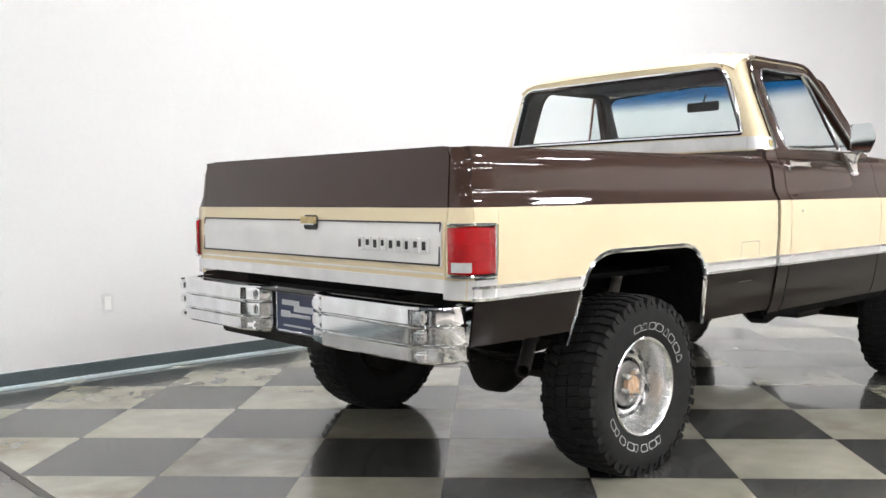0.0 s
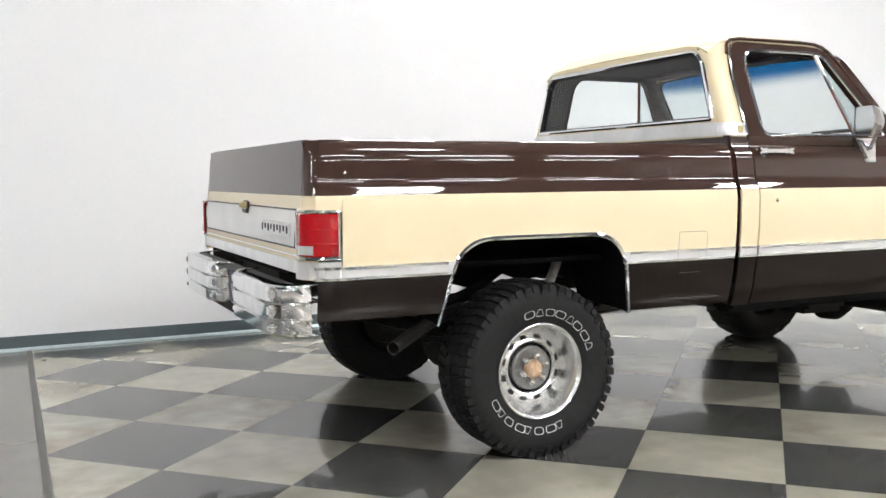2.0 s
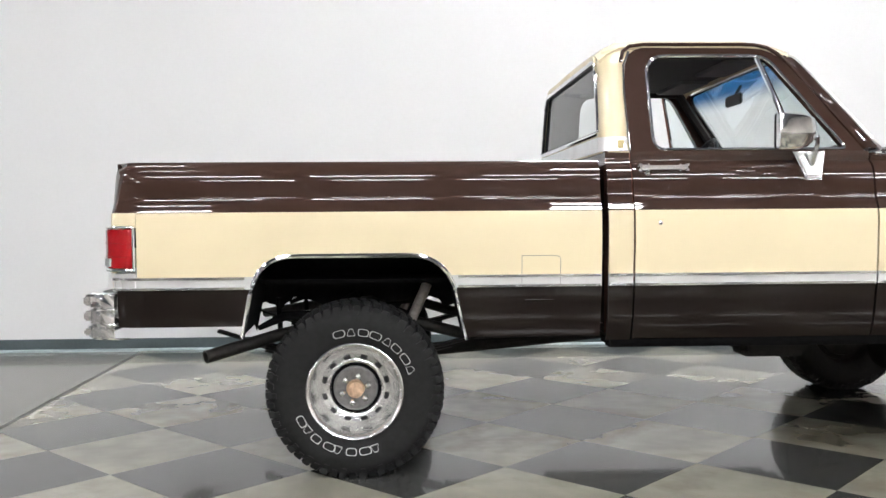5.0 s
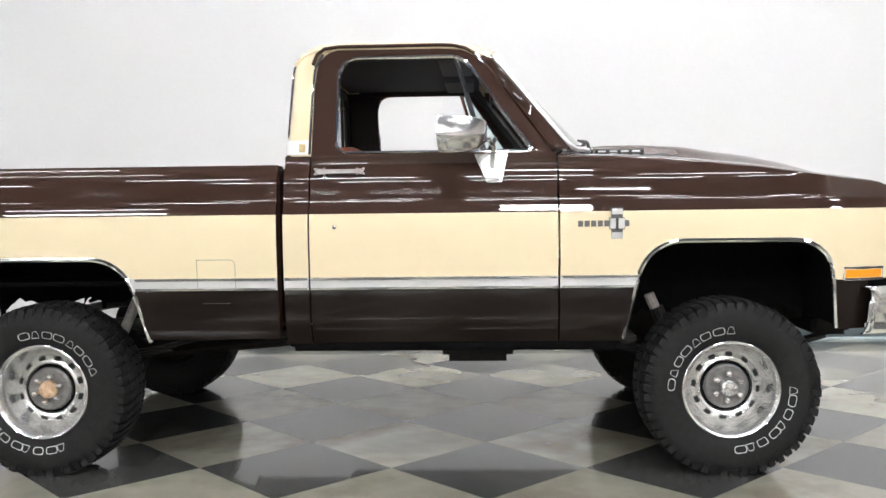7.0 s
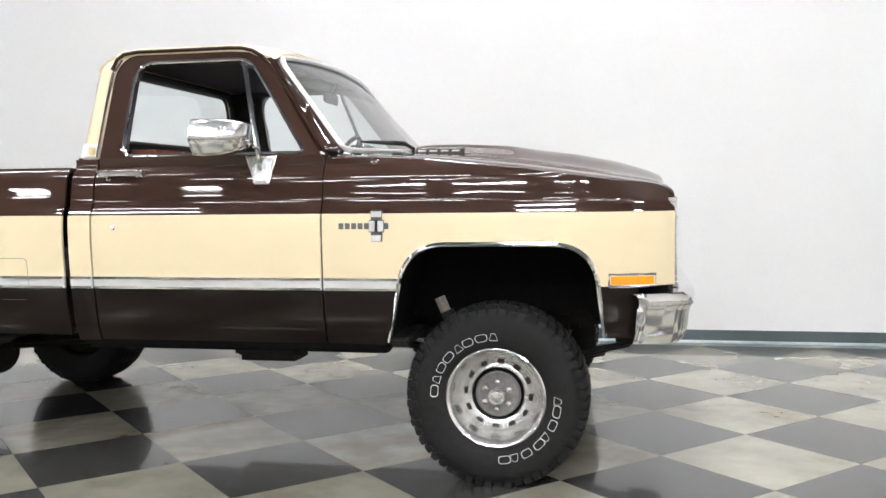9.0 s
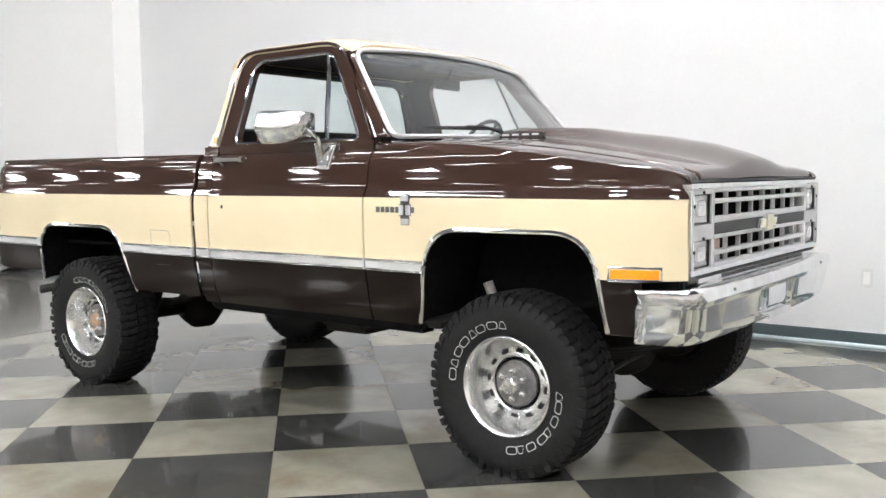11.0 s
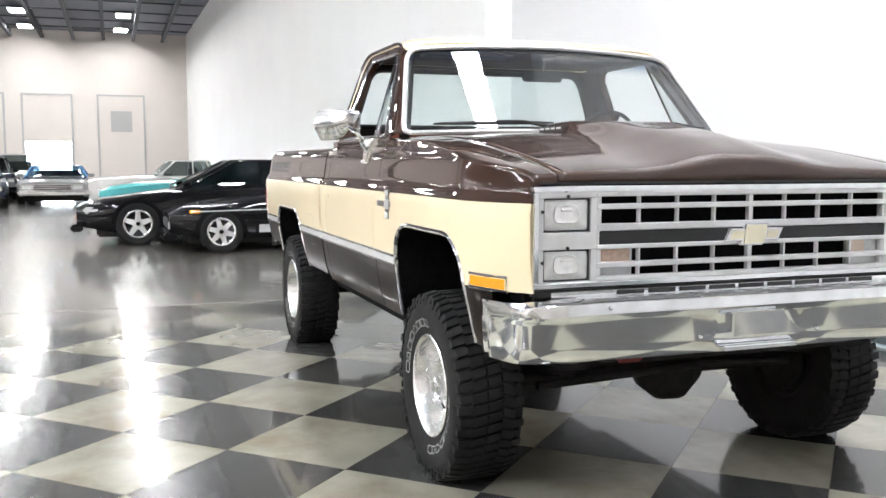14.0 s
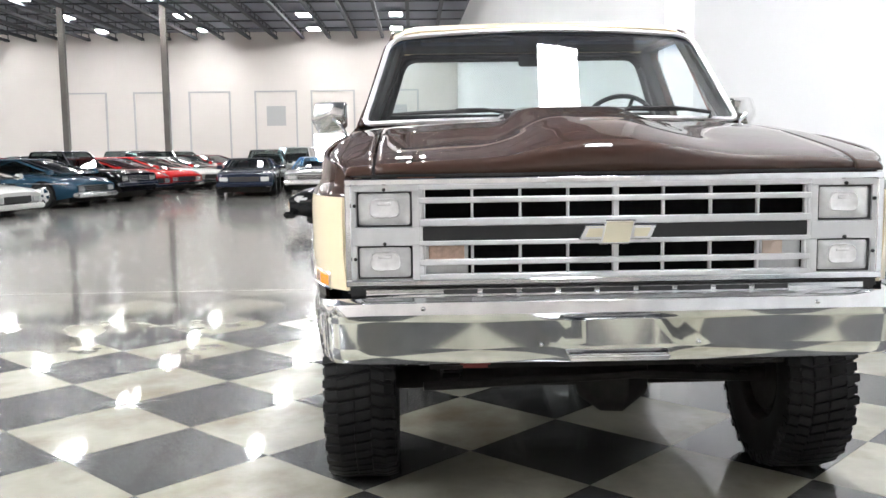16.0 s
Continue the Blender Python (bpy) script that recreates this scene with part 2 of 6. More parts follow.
def grid(bm, rows, close_u=False, close_v=False):
    """Faces between rows of points."""
    vs = [[bm.verts.new(p) for p in row] for row in rows]
    nu, nv = len(vs), len(vs[0])
    for i in range(nu if close_u else nu - 1):
        for j in range(nv if close_v else nv - 1):
            q = [vs[i][j], vs[(i + 1) % nu][j], vs[(i + 1) % nu][(j + 1) % nv], vs[i][(j + 1) % nv]]
            if len({tuple(v.co) for v in q}) == 4:
                bm.faces.new(q)
            else:
                u = []
                for v in q:
                    if all((v.co - w.co).length > 1e-7 for w in u):
                        u.append(v)
                if len(u) == 3:
                    bm.faces.new(u)
    return vs


def lathe(bm, prof, n=48, axis="y", centre=(0, 0, 0)):
    """Turn a profile of (radius, along) about an axis."""
    rows = []
    for k in range(n):
        a = 2 * math.pi * k / n
        c, s = math.cos(a), math.sin(a)
        row = []
        for r, h in prof:
            p = {"y": (r * c, h, r * s), "z": (r * c, r * s, h), "x": (h, r * c, r * s)}[axis]
            row.append((p[0] + centre[0], p[1] + centre[1], p[2] + centre[2]))
        rows.append(row)
    grid(bm, rows, close_u=True)
    return bm


def tube(bm, pts, r, n=8, caps=True):
    """A round bar along points."""
    pts = [Vector(p) for p in pts]
    rings = []
    for i, p in enumerate(pts):
        d = (pts[min(i + 1, len(pts) - 1)] - pts[max(i - 1, 0)]).normalized()
        a = d.orthogonal().normalized() if abs(d.z) > 0.95 else d.cross(Vector((0, 0, 1))).normalized()
        b = d.cross(a)
        rr = r[i] if isinstance(r, (list, tuple)) else r
        rings.append([bm.verts.new(p + rr * (math.cos(2 * math.pi * k / n) * a + math.sin(2 * math.pi * k / n) * b)) for k in range(n)])
    for u, w in zip(rings, rings[1:]):
        for k in range(n):
            bm.faces.new((u[k], u[(k + 1) % n], w[(k + 1) % n], w[k]))
    if caps:
        bm.faces.new(rings[0])
        bm.faces.new(rings[-1])
    return bm


def interp(x, table):
    """Straight lines through (x, value) pairs."""
    if x <= table[0][0]:
        return table[0][1]
    for (a, u), (b, v) in zip(table, table[1:]):
        if x <= b:
            return u + (v - u) * (x - a) / (b - a)
    return table[-1][1]


def rounded(corners, radius, seg=5):
    """A closed outline with rounded corners, from 2D corners."""
    out = []
    n = len(corners)
    for i in range(n):
        p, a, b = Vector(corners[i]), Vector(corners[i - 1]), Vector(corners[(i + 1) % n])
        r = radius[i] if isinstance(radius, (list, tuple)) else radius
        da, db = (a - p), (b - p)
        r = min(r, da.length * 0.45, db.length * 0.45)
        p0, p1 = p + da.normalized() * r, p + db.normalized() * r
        for k in range(seg + 1):
            t = k / seg
            out.append((1 - t) ** 2 * p0 + 2 * t * (1 - t) * p + t * t * p1)
    return out


def thicken(ob, depth, offset=-1.0, crisp=True):
    m = ob.modifiers.new("thickness", "SOLIDIFY")
    m.thickness, m.offset = depth, offset
    if crisp:
        ob.modifiers.new("crisp_edges", "EDGE_SPLIT").split_angle = radians(42)
    return ob


# ---- the hall ----
WALL_Y, JOG_X, JOG_Y, FAR_Y = 2.80, -4.68, 2.43, 1.93
HALL_X0, HALL_X1, HALL_Y0, HALL_H = -48.0, 15.0, -42.0, 8.35
TILE_X0, TILE_X1, TILE_Y0 = -1.92, 8.2, -6.6


def structure(name, bm, material, label="", smooth=0):
    return tagged(part(name, bm, material, None, label, smooth), kind="structure")


def prism(bm, plan, z0, z1):
    """A block over a plan outline."""
    low = [bm.verts.new((x, y, z0)) for x, y in plan]
    top = [bm.verts.new((x, y, z1)) for x, y in plan]
    bm.faces.new(low)
    bm.faces.new(top)
    for k in range(len(plan)):
        bm.faces.new((low[k], low[(k + 1) % len(plan)], top[(k + 1) % len(plan)], top[k]))
    return bm


FLOOR = structure("floor", boxed(HALL_X0 - 0.2, HALL_X1 + 0.2, HALL_Y0 - 0.2, WALL_Y + 0.25, -0.2, -0.004), CONCRETE, "polished grey concrete hall floor with dull stains")
structure("floor_joint", boxed(TILE_X0 - 0.035, TILE_X0, TILE_Y0, WALL_Y - 0.012, -0.004, -0.0005), JOINT, "dark joint along the tiled area")
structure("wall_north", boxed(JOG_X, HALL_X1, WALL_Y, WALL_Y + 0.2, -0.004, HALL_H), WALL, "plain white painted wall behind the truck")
structure("wall_north_jog", prism(bmesh.new(), [(HALL_X0, FAR_Y), (JOG_X, JOG_Y), (JOG_X, WALL_Y + 0.2), (HALL_X0, WALL_Y + 0.2)], -0.004, HALL_H), WALL_LIT, "white wall standing forward beside the bay")
structure("wall_east", boxed(HALL_X1, HALL_X1 + 0.2, HALL_Y0, WALL_Y + 0.2, -0.004, HALL_H), FAR_WALL)
structure("wall_south", boxed(HALL_X0, HALL_X1, HALL_Y0 - 0.2, HALL_Y0, -0.004, HALL_H), FAR_WALL)
structure("ceiling", boxed(HALL_X0 - 0.2, HALL_X1 + 0.2, HALL_Y0 - 0.2, WALL_Y + 0.2, HALL_H, HALL_H + 0.2), CEIL, "grey metal roof deck on open joists")
bm = boxed(JOG_X + 0.012, HALL_X1, WALL_Y - 0.012, WALL_Y, -0.004, 0.104, bevel=0.003, seg=1)
box(bm, JOG_X, JOG_X + 0.012, JOG_Y - 0.012, WALL_Y, -0.004, 0.104)
prism(bm, [(HALL_X0, FAR_Y - 0.012), (JOG_X, JOG_Y - 0.012), (JOG_X, JOG_Y), (HALL_X0, FAR_Y)], -0.004, 0.104)
structure("baseboard", bm, BASE, "dark teal-grey vinyl baseboard")
bm = bmesh.new()
tube(bm, [(JOG_X + 0.03, WALL_Y - 0.014, 0.001), (HALL_X1 - 0.01, WALL_Y - 0.014, 0.001)], 0.021, 10)
structure("baseboard_toe", bm, BASE_TOE, "pale rounded toe of the vinyl baseboard", 60)

# far wall, with one loading door raised to the daylight
bm = bmesh.new()
GATE_Y0, GATE_Y1, GATE_Z = -6.60, -4.30, 2.35
box(bm, HALL_X0 - 0.2, HALL_X0, HALL_Y0, GATE_Y0, -0.004, HALL_H)
box(bm, HALL_X0 - 0.2, HALL_X0, GATE_Y1, WALL_Y, -0.004, HALL_H)
box(bm, HALL_X0 - 0.2, HALL_X0, GATE_Y0, GATE_Y1, GATE_Z, HALL_H)
structure("wall_west", bm, FAR_WALL, "far white hall wall with loading doors")
structure("backdrop", boxed(HALL_X0 - 3.1, HALL_X0 - 3.0, -9.5, -1.5, -0.2, 4.0), DAYLIGHT, "bright daylight outside the raised door")
for k, (y0, y1) in enumerate(((-2.86, -0.43), (-6.70, -4.20), (-10.0, -7.60), (-13.85, -11.5), (-17.06, -15.0), (-20.9, -18.7))):
    door = tagged(new("loading_door"), "white sectional loading door in grey tracks", "loading door", "loading doors")
    for y in (y0, y1):
        part("door_track", boxed(HALL_X0 + 0.002, HALL_X0 + 0.10, y - 0.05, y + 0.05, 0.0, 4.95), FRAME_GREY, door, smooth=0)
    part("door_head", boxed(HALL_X0 + 0.002, HALL_X0 + 0.09, y0 + 0.05, y1 - 0.05, 4.86, 4.95), FRAME_GREY, door, smooth=0)
    z = GATE_Z if k == 1 else 0.0
    while z < 4.4:
        part("door_panel", boxed(HALL_X0 + 0.010, HALL_X0 + 0.05, y0 + 0.06, y1 - 0.06, z + 0.002, min(z + 0.608, 4.84), bevel=0.002, seg=1), FAR_WALL, door, smooth=0)
        z += 0.61
    if k in (0, 2):
        yc = (y0 + y1) / 2
        part("door_window", boxed(HALL_X0 + 0.051, HALL_X0 + 0.065, yc - 0.56, yc + 0.56, 2.90, 4.05, bevel=0.01, seg=1), FRAME_GREY, door, "grey wired window", 0)

# roof steel
bm = bmesh.new()
for y in np.arange(HALL_Y0 + 0.8, FAR_Y - 0.1, 1.55):
    box(bm, HALL_X0, HALL_X1, y - 0.085, y + 0.085, HALL_H - 0.44, HALL_H - 0.30)
    box(bm, HALL_X0, HALL_X1, y - 0.03, y + 0.03, HALL_H - 0.06, HALL_H)
    for x in np.arange(HALL_X0, HALL_X1, 1.2):
        box(bm, x, x + 0.05, y - 0.02, y + 0.02, HALL_H - 0.28, HALL_H - 0.04)
structure("roof_joists", bm, BEAM, "dark open steel roof joists")
bm = bmesh.new()
for x in np.arange(HALL_X0 + 2.0, HALL_X1, 3.0):
    box(bm, x - 0.03, x + 0.03, HALL_Y0, FAR_Y - 0.02, HALL_H - 0.10, HALL_H - 0.04)
structure("roof_girders", bm, BEAM, "dark steel girders and bridging across the hall")
for x, y in ((-36.0, -12.0), (-36.0, -16.6)):
    col = tagged(new("column"), "grey painted square steel column", "column", "hall columns")
    col.location = (x, y, 0)
    part("shaft", boxed(-0.135, 0.135, -0.135, 0.135, 0.0, HALL_H - 0.30, bevel=0.02), COLUMN, col)
    part("base_plate", boxed(-0.30, 0.30, -0.30, 0.30, -0.004, 0.03, bevel=0.005), COLUMN, col)

# wall outlets
for x in (-0.75, 3.565):
    o = tagged(new("wall_outlet"), "small white outlet plate on the wall", "wall outlet", "wall outlets")
    o.location = (x, WALL_Y, 0.485)
    part("plate", boxed(-0.04, 0.04, -0.009, 0.0, -0.065, 0.065, bevel=0.004), GRILLE, o)
    part("socket", boxed(-0.022, 0.022, -0.012, -0.008, -0.045, 0.045, bevel=0.003), WHITE_PANEL, o)


# ---- tube fixtures under the roof ----
def tube_fixture(tube_mat, hl):
    fx = thing("high_bay_light", "bright fluorescent high-bay fixture hung under the roof", "ceiling light", "high-bay lights")
    hw = 0.15 if hl > 1 else (0.44 if tube_mat in (TUBE, TUBE_NOSE) else 0.34)
    part("housing", boxed(-hl, hl, -hw, hw, 0.02, 0.08, bevel=0.01, seg=1), FRAME_GREY, fx, smooth=0)
    part("lit_tray", boxed(-hl * 0.96, hl * 0.96, -hw * 0.92, hw * 0.92, 0.0, 0.016), tube_mat, fx, smooth=0)
    for x in (-0.5, 0.5):
        bm = bmesh.new()
        tube(bm, [(x, 0, 0.07), (x, 0, HALL_H - 8.10)], 0.006, 5)
        part("hanger", bm, FRAME_GREY, fx, smooth=0)
    return fx


LAMPS = {"bay": [(2.25, 1.06)], "nose": [(4.7, 1.06)], "side": [], "hall": []}
for x in (-45.2, -40.0, -34.4, -28.2, -22.0, -15.8, -9.6, -3.4, 2.8, 9.0):
    for y in (-1.6, -6.2, -12.2, -18.0, -24.0, -30.0, -36.0):
        zone = "hall" if x < -6 else ("bay" if y > -8 and x > 0 else "side")
        if zone == "bay" and y > -3:
            continue
        LAMPS[zone].append((x, y + 0.0155 * (x + 47.0)))
        if zone == "side" and y < -8:
            LAMPS[zone].append((x + 3.1, y + 0.0155 * (x + 47.0)))
for zone, places in LAMPS.items():
    lamp = tube_fixture({"bay": TUBE, "nose": TUBE_NOSE, "side": TUBE_SIDE, "hall": TUBE_HALL}[zone], 1.15 if zone == "side" else 0.62)
    lamp.matrix_basis = pose(*places[0], 8.10)
    for x, y in places[1:]:
        copy_thing(lamp, pose(x, y, 8.10))


# ---- the pickup truck ----
TRUCK = thing("pickup_truck", "lifted brown and cream single-cab pickup truck on checkered floor", "pickup truck")
BELT, TRIM_T, TRIM_B, RAIL = 1.135, 0.866, 0.814, 1.345
PROFILE = [(0.55, 0.915), (0.60, 0.945), (0.66, 0.962), (0.80, 0.985), (0.95, 0.998), (1.09, 1.0), (1.13, 0.998), (1.155, 0.985), (1.17, 0.972),
           (1.20, 0.966), (1.29, 0.953), (1.325, 0.936), (1.345, 0.908), (1.365, 0.915), (1.40, 0.915)]
FENDER_TOP = [(2.20, 1.372), (2.7, 1.350), (3.1, 1.312), (3.4, 1.270), (3.6, 1.240), (3.66, 1.226), (3.70, 1.200)]
HOOD_MID = [(2.25, 1.404), (2.53, 1.406), (2.83, 1.391), (3.09, 1.360), (3.30, 1.326), (3.50, 1.290), (3.63, 1.262), (3.68, 1.250), (3.70, 1.240)]
HOOD_RIDGE = [(2.45, 1.444), (2.60, 1.450), (2.75, 1.450), (2.95, 1.440), (3.10, 1.416), (3.28, 1.394), (3.38, 1.374), (3.46, 1.360), (3.57, 1.328), (3.62, 1.312), (3.68, 1.286), (3.70, 1.272)]


def half_width(x, z):
    """How far the body's side stands from the middle at a station and a height."""
    y = interp(z, PROFILE)
    if x > 3.30:
        y -= 0.092 * ((x - 3.30) / 0.36) ** 2 + (0.020 * ((x - 3.66) / 0.045) ** 2 if x > 3.66 else 0.0)
    if x < -0.93:
        y -= 0.05 * ((-0.93 - x) / 0.10) ** 2
    return y


def arch_curve(xa, xb, za, zb, top, lean_a, lean_b, radius):
    """Outline of a wheel opening as (x, z), from one foot over the top to the other."""
    pts = rounded([(xa, za), (xa + lean_a, top), (xb - lean_b, top), (xb, zb)], [0, radius, radius, 0], 10)
    return [(p.x, p.y) for p in pts][11 - 1:-(11 - 1)]


ARCH_R = arch_curve(-0.475, 0.482, 0.60, 0.585, 0.952, 0.075, 0.085, 0.17)
ARCH_F = arch_curve(2.532, 3.428, 0.59, 0.63, 1.008, 0.09, 0.045, 0.17)


def arch_floor(x, arch, below):
    """The lower edge of the side skin at x: the wheel opening, or the sill below."""
    if x <= arch[0][0] or x >= arch[-1][0]:
        return below
    return interp(x, arch)


def stations(x0, x1, arch, step=0.06):
    xs = set(np.arange(x0, x1, step).round(4).tolist()) | {x0, x1}
    if arch:
        xs |= {round(p[0], 4) for p in arch if x0 <= p[0] <= x1}
        for foot in (arch[0], arch[-1]):
            xs |= {round(foot[0] - 0.0006, 4), round(foot[0] + 0.0006, 4)}
            for k in range(1, 14):
                d = 0.010 * k
                xs.add(round(foot[0] + (d if foot is arch[0] else -d), 4))
    return sorted(x for x in xs if x0 <= x <= x1)


def skin(name, s, x0, x1, zl, zh, material, arch=None, below=0.6, proud=0.0, rows=8, label=""):
    """A sheet of the body's side between two heights (numbers or functions of x), cut by a wheel opening."""
    cols = []
    for x in stations(x0, x1, arch):
        lo = zl(x) if callable(zl) else zl
        hi = zh(x) if callable(zh) else zh
        if arch:
            lo = max(lo, arch_floor(x, arch, below))
        if lo > hi - 0.003:
            cols.append(None)
            continue
        cols.append([(x, s * (half_width(x, lo + (hi - lo) * k / rows) + proud), lo + (hi - lo) * k / rows) for k in range(rows + 1)])
    run, made = [], None
    for c in cols + [None]:
        if c is not None:
            run.append(c)
            continue
        if len(run) > 1:
            bm = bmesh.new()
            grid(bm, run)
            made = thicken(part(name, bm, material, TRUCK, label, smooth=28), 0.012, 0.0)
        run = []
    return made


def wing_top(x):
    return interp(x, FENDER_TOP)


for s in (-1, 1):
    # load bed side
    bed_top = skin("bed_side_upper", s, -0.985, 1.056, BELT, RAIL, BROWN, rows=10)
    skin("bed_side_middle", s, -0.895, 1.056, TRIM_T, BELT, CREAM, ARCH_R)
    skin("bed_side_corner", s, -0.992, -0.897, 1.076, BELT, CREAM, rows=4)
    skin("bed_side_trim", s, -0.992, 1.056, TRIM_B, TRIM_T, SIDE_TRIM, ARCH_R, proud=0.004, rows=4, label="bright side moulding")
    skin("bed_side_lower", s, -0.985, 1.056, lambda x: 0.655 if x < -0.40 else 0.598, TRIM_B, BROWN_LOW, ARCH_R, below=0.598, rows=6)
    for v in bed_top.data.vertices:
        v.co.x += 0.034 * max(0, (v.co.z - 1.14) / 0.20) * max(0, min(1, (-0.90 - v.co.x) / 0.085))
    # cab pillar behind the door, door, front wing
    skin("cab_corner_upper", s, 1.086, 1.192, BELT, 1.385, BROWN, rows=10)
    skin("cab_corner_middle", s, 1.086, 1.192, TRIM_T, BELT, CREAM)
    skin("cab_corner_trim", s, 1.086, 1.192, TRIM_B, TRIM_T, SIDE_TRIM, proud=0.004, rows=4)
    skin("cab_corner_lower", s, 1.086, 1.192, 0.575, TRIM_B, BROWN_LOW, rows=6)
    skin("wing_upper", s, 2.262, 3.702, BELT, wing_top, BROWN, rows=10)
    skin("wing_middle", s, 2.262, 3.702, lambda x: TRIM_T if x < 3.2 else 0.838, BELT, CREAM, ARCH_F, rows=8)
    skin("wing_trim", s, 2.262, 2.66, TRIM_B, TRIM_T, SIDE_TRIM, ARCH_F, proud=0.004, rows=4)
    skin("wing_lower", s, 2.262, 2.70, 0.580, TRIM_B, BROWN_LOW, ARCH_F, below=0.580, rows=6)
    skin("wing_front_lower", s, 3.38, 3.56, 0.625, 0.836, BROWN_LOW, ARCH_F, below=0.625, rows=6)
    # bright lines in the mouldings
    for xa, xb in ((-1.0, -0.452), (0.442, 1.05), (1.09, 1.188), (1.20, 2.25), (2.268, 2.585)):
        skin("moulding_bead", s, xa, xb, 0.855, 0.8665, CHROME, proud=0.009, rows=2)
        skin("moulding_bead", s, xa, xb, 0.8135, 0.824, CHROME, proud=0.009, rows=2)
    # wheel opening lips
    for arch in (ARCH_R, ARCH_F):
        bm = bmesh.new()
        tube(bm, [(x, s * (half_width(x, z) + 0.004), z) for x, z in arch], 0.0105, 6)
        part("wheel_lip", bm, CHROME, TRUCK, "bright wheel opening moulding")
        bm = bmesh.new()
        grid(bm, [[(x, s * (half_width(x, z) - 0.004), z), (x, s * (half_width(x, z) - 0.05), z + 0.01), (x, s * 0.62, z + 0.02), (x, s * 0.55, z - 0.02)] for x, z in arch])
        part("wheel_well", bm, LINER, TRUCK, "black wheel well liner")
    # inner wall of each wheel well
    for arch, bot in ((ARCH_R, 0.718), (ARCH_F, 0.66)):
        bm = bmesh.new()
        fine = [p for k in range(len(arch) - 1) for p in [(arch[k][0] + (arch[k + 1][0] - arch[k][0]) * j / 5, arch[k][1] + (arch[k + 1][1] - arch[k][1]) * j / 5) for j in range(5)]]
        torn = lambda x: bot + 0.020 * math.sin(23 * x + 1.0) + 0.012 * math.sin(57 * x) + 0.004 * math.sin(131 * x + 2)
        grid(bm, [[(x, s * 0.56, z + 0.02), (x, s * 0.56, min(z, torn(x)))] for x, z in fine])
        part("well_inner_wall", bm, LINER, TRUCK)

# doors
for s in (-1, 1):
    door = new("door")
    door.parent = TRUCK
    DOOR_X0, DOOR_X1 = 1.200, 2.254

    def door_skin(name, zl, zh, material, proud=0.0, rows=8):
        ob = skin(name, s, DOOR_X0, DOOR_X1, zl, zh, material, proud=proud, rows=rows)
        ob.parent = door
        return ob

    door_skin("door_upper_skin", BELT, 1.388, BROWN, rows=12)
    door_skin("door_middle_skin", TRIM_T, BELT, CREAM)
    door_skin("door_moulding", TRIM_B, TRIM_T, SIDE_TRIM, 0.004, 4)
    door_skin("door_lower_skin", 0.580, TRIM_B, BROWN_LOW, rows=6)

    def cab_y(z):
        return s * (0.912 - (z - 1.385) * 0.380)

    outer = rounded([(1.200, 1.372), (1.205, 1.868), (1.900, 1.872), (2.246, 1.372)], [0.001, 0.125, 0.14, 0.001], 6)
    inner = rounded([(1.306, 1.398), (1.302, 1.828), (1.858, 1.830), (2.160, 1.398)], [0.05, 0.10, 0.07, 0.03], 6)
    bm = bmesh.new()
    grid(bm, [[(p.x, cab_y(p.y), p.y), (q.x, cab_y(q.y), q.y), (q.x, cab_y(q.y) - s * 0.035, q.y)] for p, q in zip(outer, inner)], close_u=True)
    thicken(part("door_window_frame", bm, BROWN, door), 0.010, 0.0)
    bm = bmesh.new()
    pts = [(q.x, cab_y(q.y) + s * 0.004, q.y) for q in inner]
    tube(bm, pts + pts[:1], 0.0075, 6)
    part("window_bead", bm, CHROME, door, "thin bright window surround")
    # the drop glass is wound down; vent glass and its post
    post_t, post_b = Vector((1.822, 1.825)), Vector((1.945, 1.402))
    bm = bmesh.new()
    bm.faces.new([bm.verts.new((x, cab_y(z) - s * 0.014, z)) for x, z in ((1.955, 1.402), (1.832, 1.822), (1.868, 1.826), (2.160, 1.402))])
    g = part("vent_glass", bm, GLASS, door, smooth=0)
    g.visible_shadow = False
    bm = bmesh.new()
    tube(bm, [(post_t.x, cab_y(post_t.y) - s * 0.006, post_t.y), (post_b.x, cab_y(post_b.y) - s * 0.006, post_b.y)], 0.012, 6)
    part("vent_post", bm, CHROME, door)
    # handle and lock
    yh = s * half_width(1.3, 1.317)
    bm = boxed(1.226, 1.432, yh + s * 0.014, yh + s * 0.034, 1.308, 1.326, bevel=0.006)
    box(bm, 1.232, 1.262, yh - s * 0.005, yh + s * 0.03, 1.305, 1.329, bevel=0.005)
    box(bm, 1.405, 1.428, yh - s * 0.005, yh + s * 0.02, 1.306, 1.328, bevel=0.005)
    lathe(bm, [(0.0, s * 0.022), (0.011, s * 0.018), (0.013, 0)], 12, "y", (1.262, yh, 1.290))
    part("door_handle", bm, CHROME, door, "chrome door handle")
    bm = lathe(bmesh.new(), [(0.0, s * 0.008), (0.009, s * 0.006), (0.011, -s * 0.01)], 14, "y", (1.307, s * half_width(1.3, 1.078), 1.080))
    part("door_lock", bm, CHROME, door)
    # inner door trim
    part("door_card", boxed(1.24, 2.20, s * 0.86, s * 0.885, 0.62, 1.375, bevel=0.01), CABIN, door)
    # mirror
    mirror = new("door_mirror")
    mirror.parent = TRUCK
    mirror["label"] = "chrome towing mirror on a bracket"
    bm = bmesh.new()
    secs = []
    for x, k in ((1.754, 0.97), (1.760, 1.0), (1.80, 1.0), (1.86, 0.96), (1.91, 0.86), (1.945, 0.66), (1.958, 0.42)):
        hy, hz = 0.072 * k, 0.078 * k
        f = (x - 1.754) / 0.204
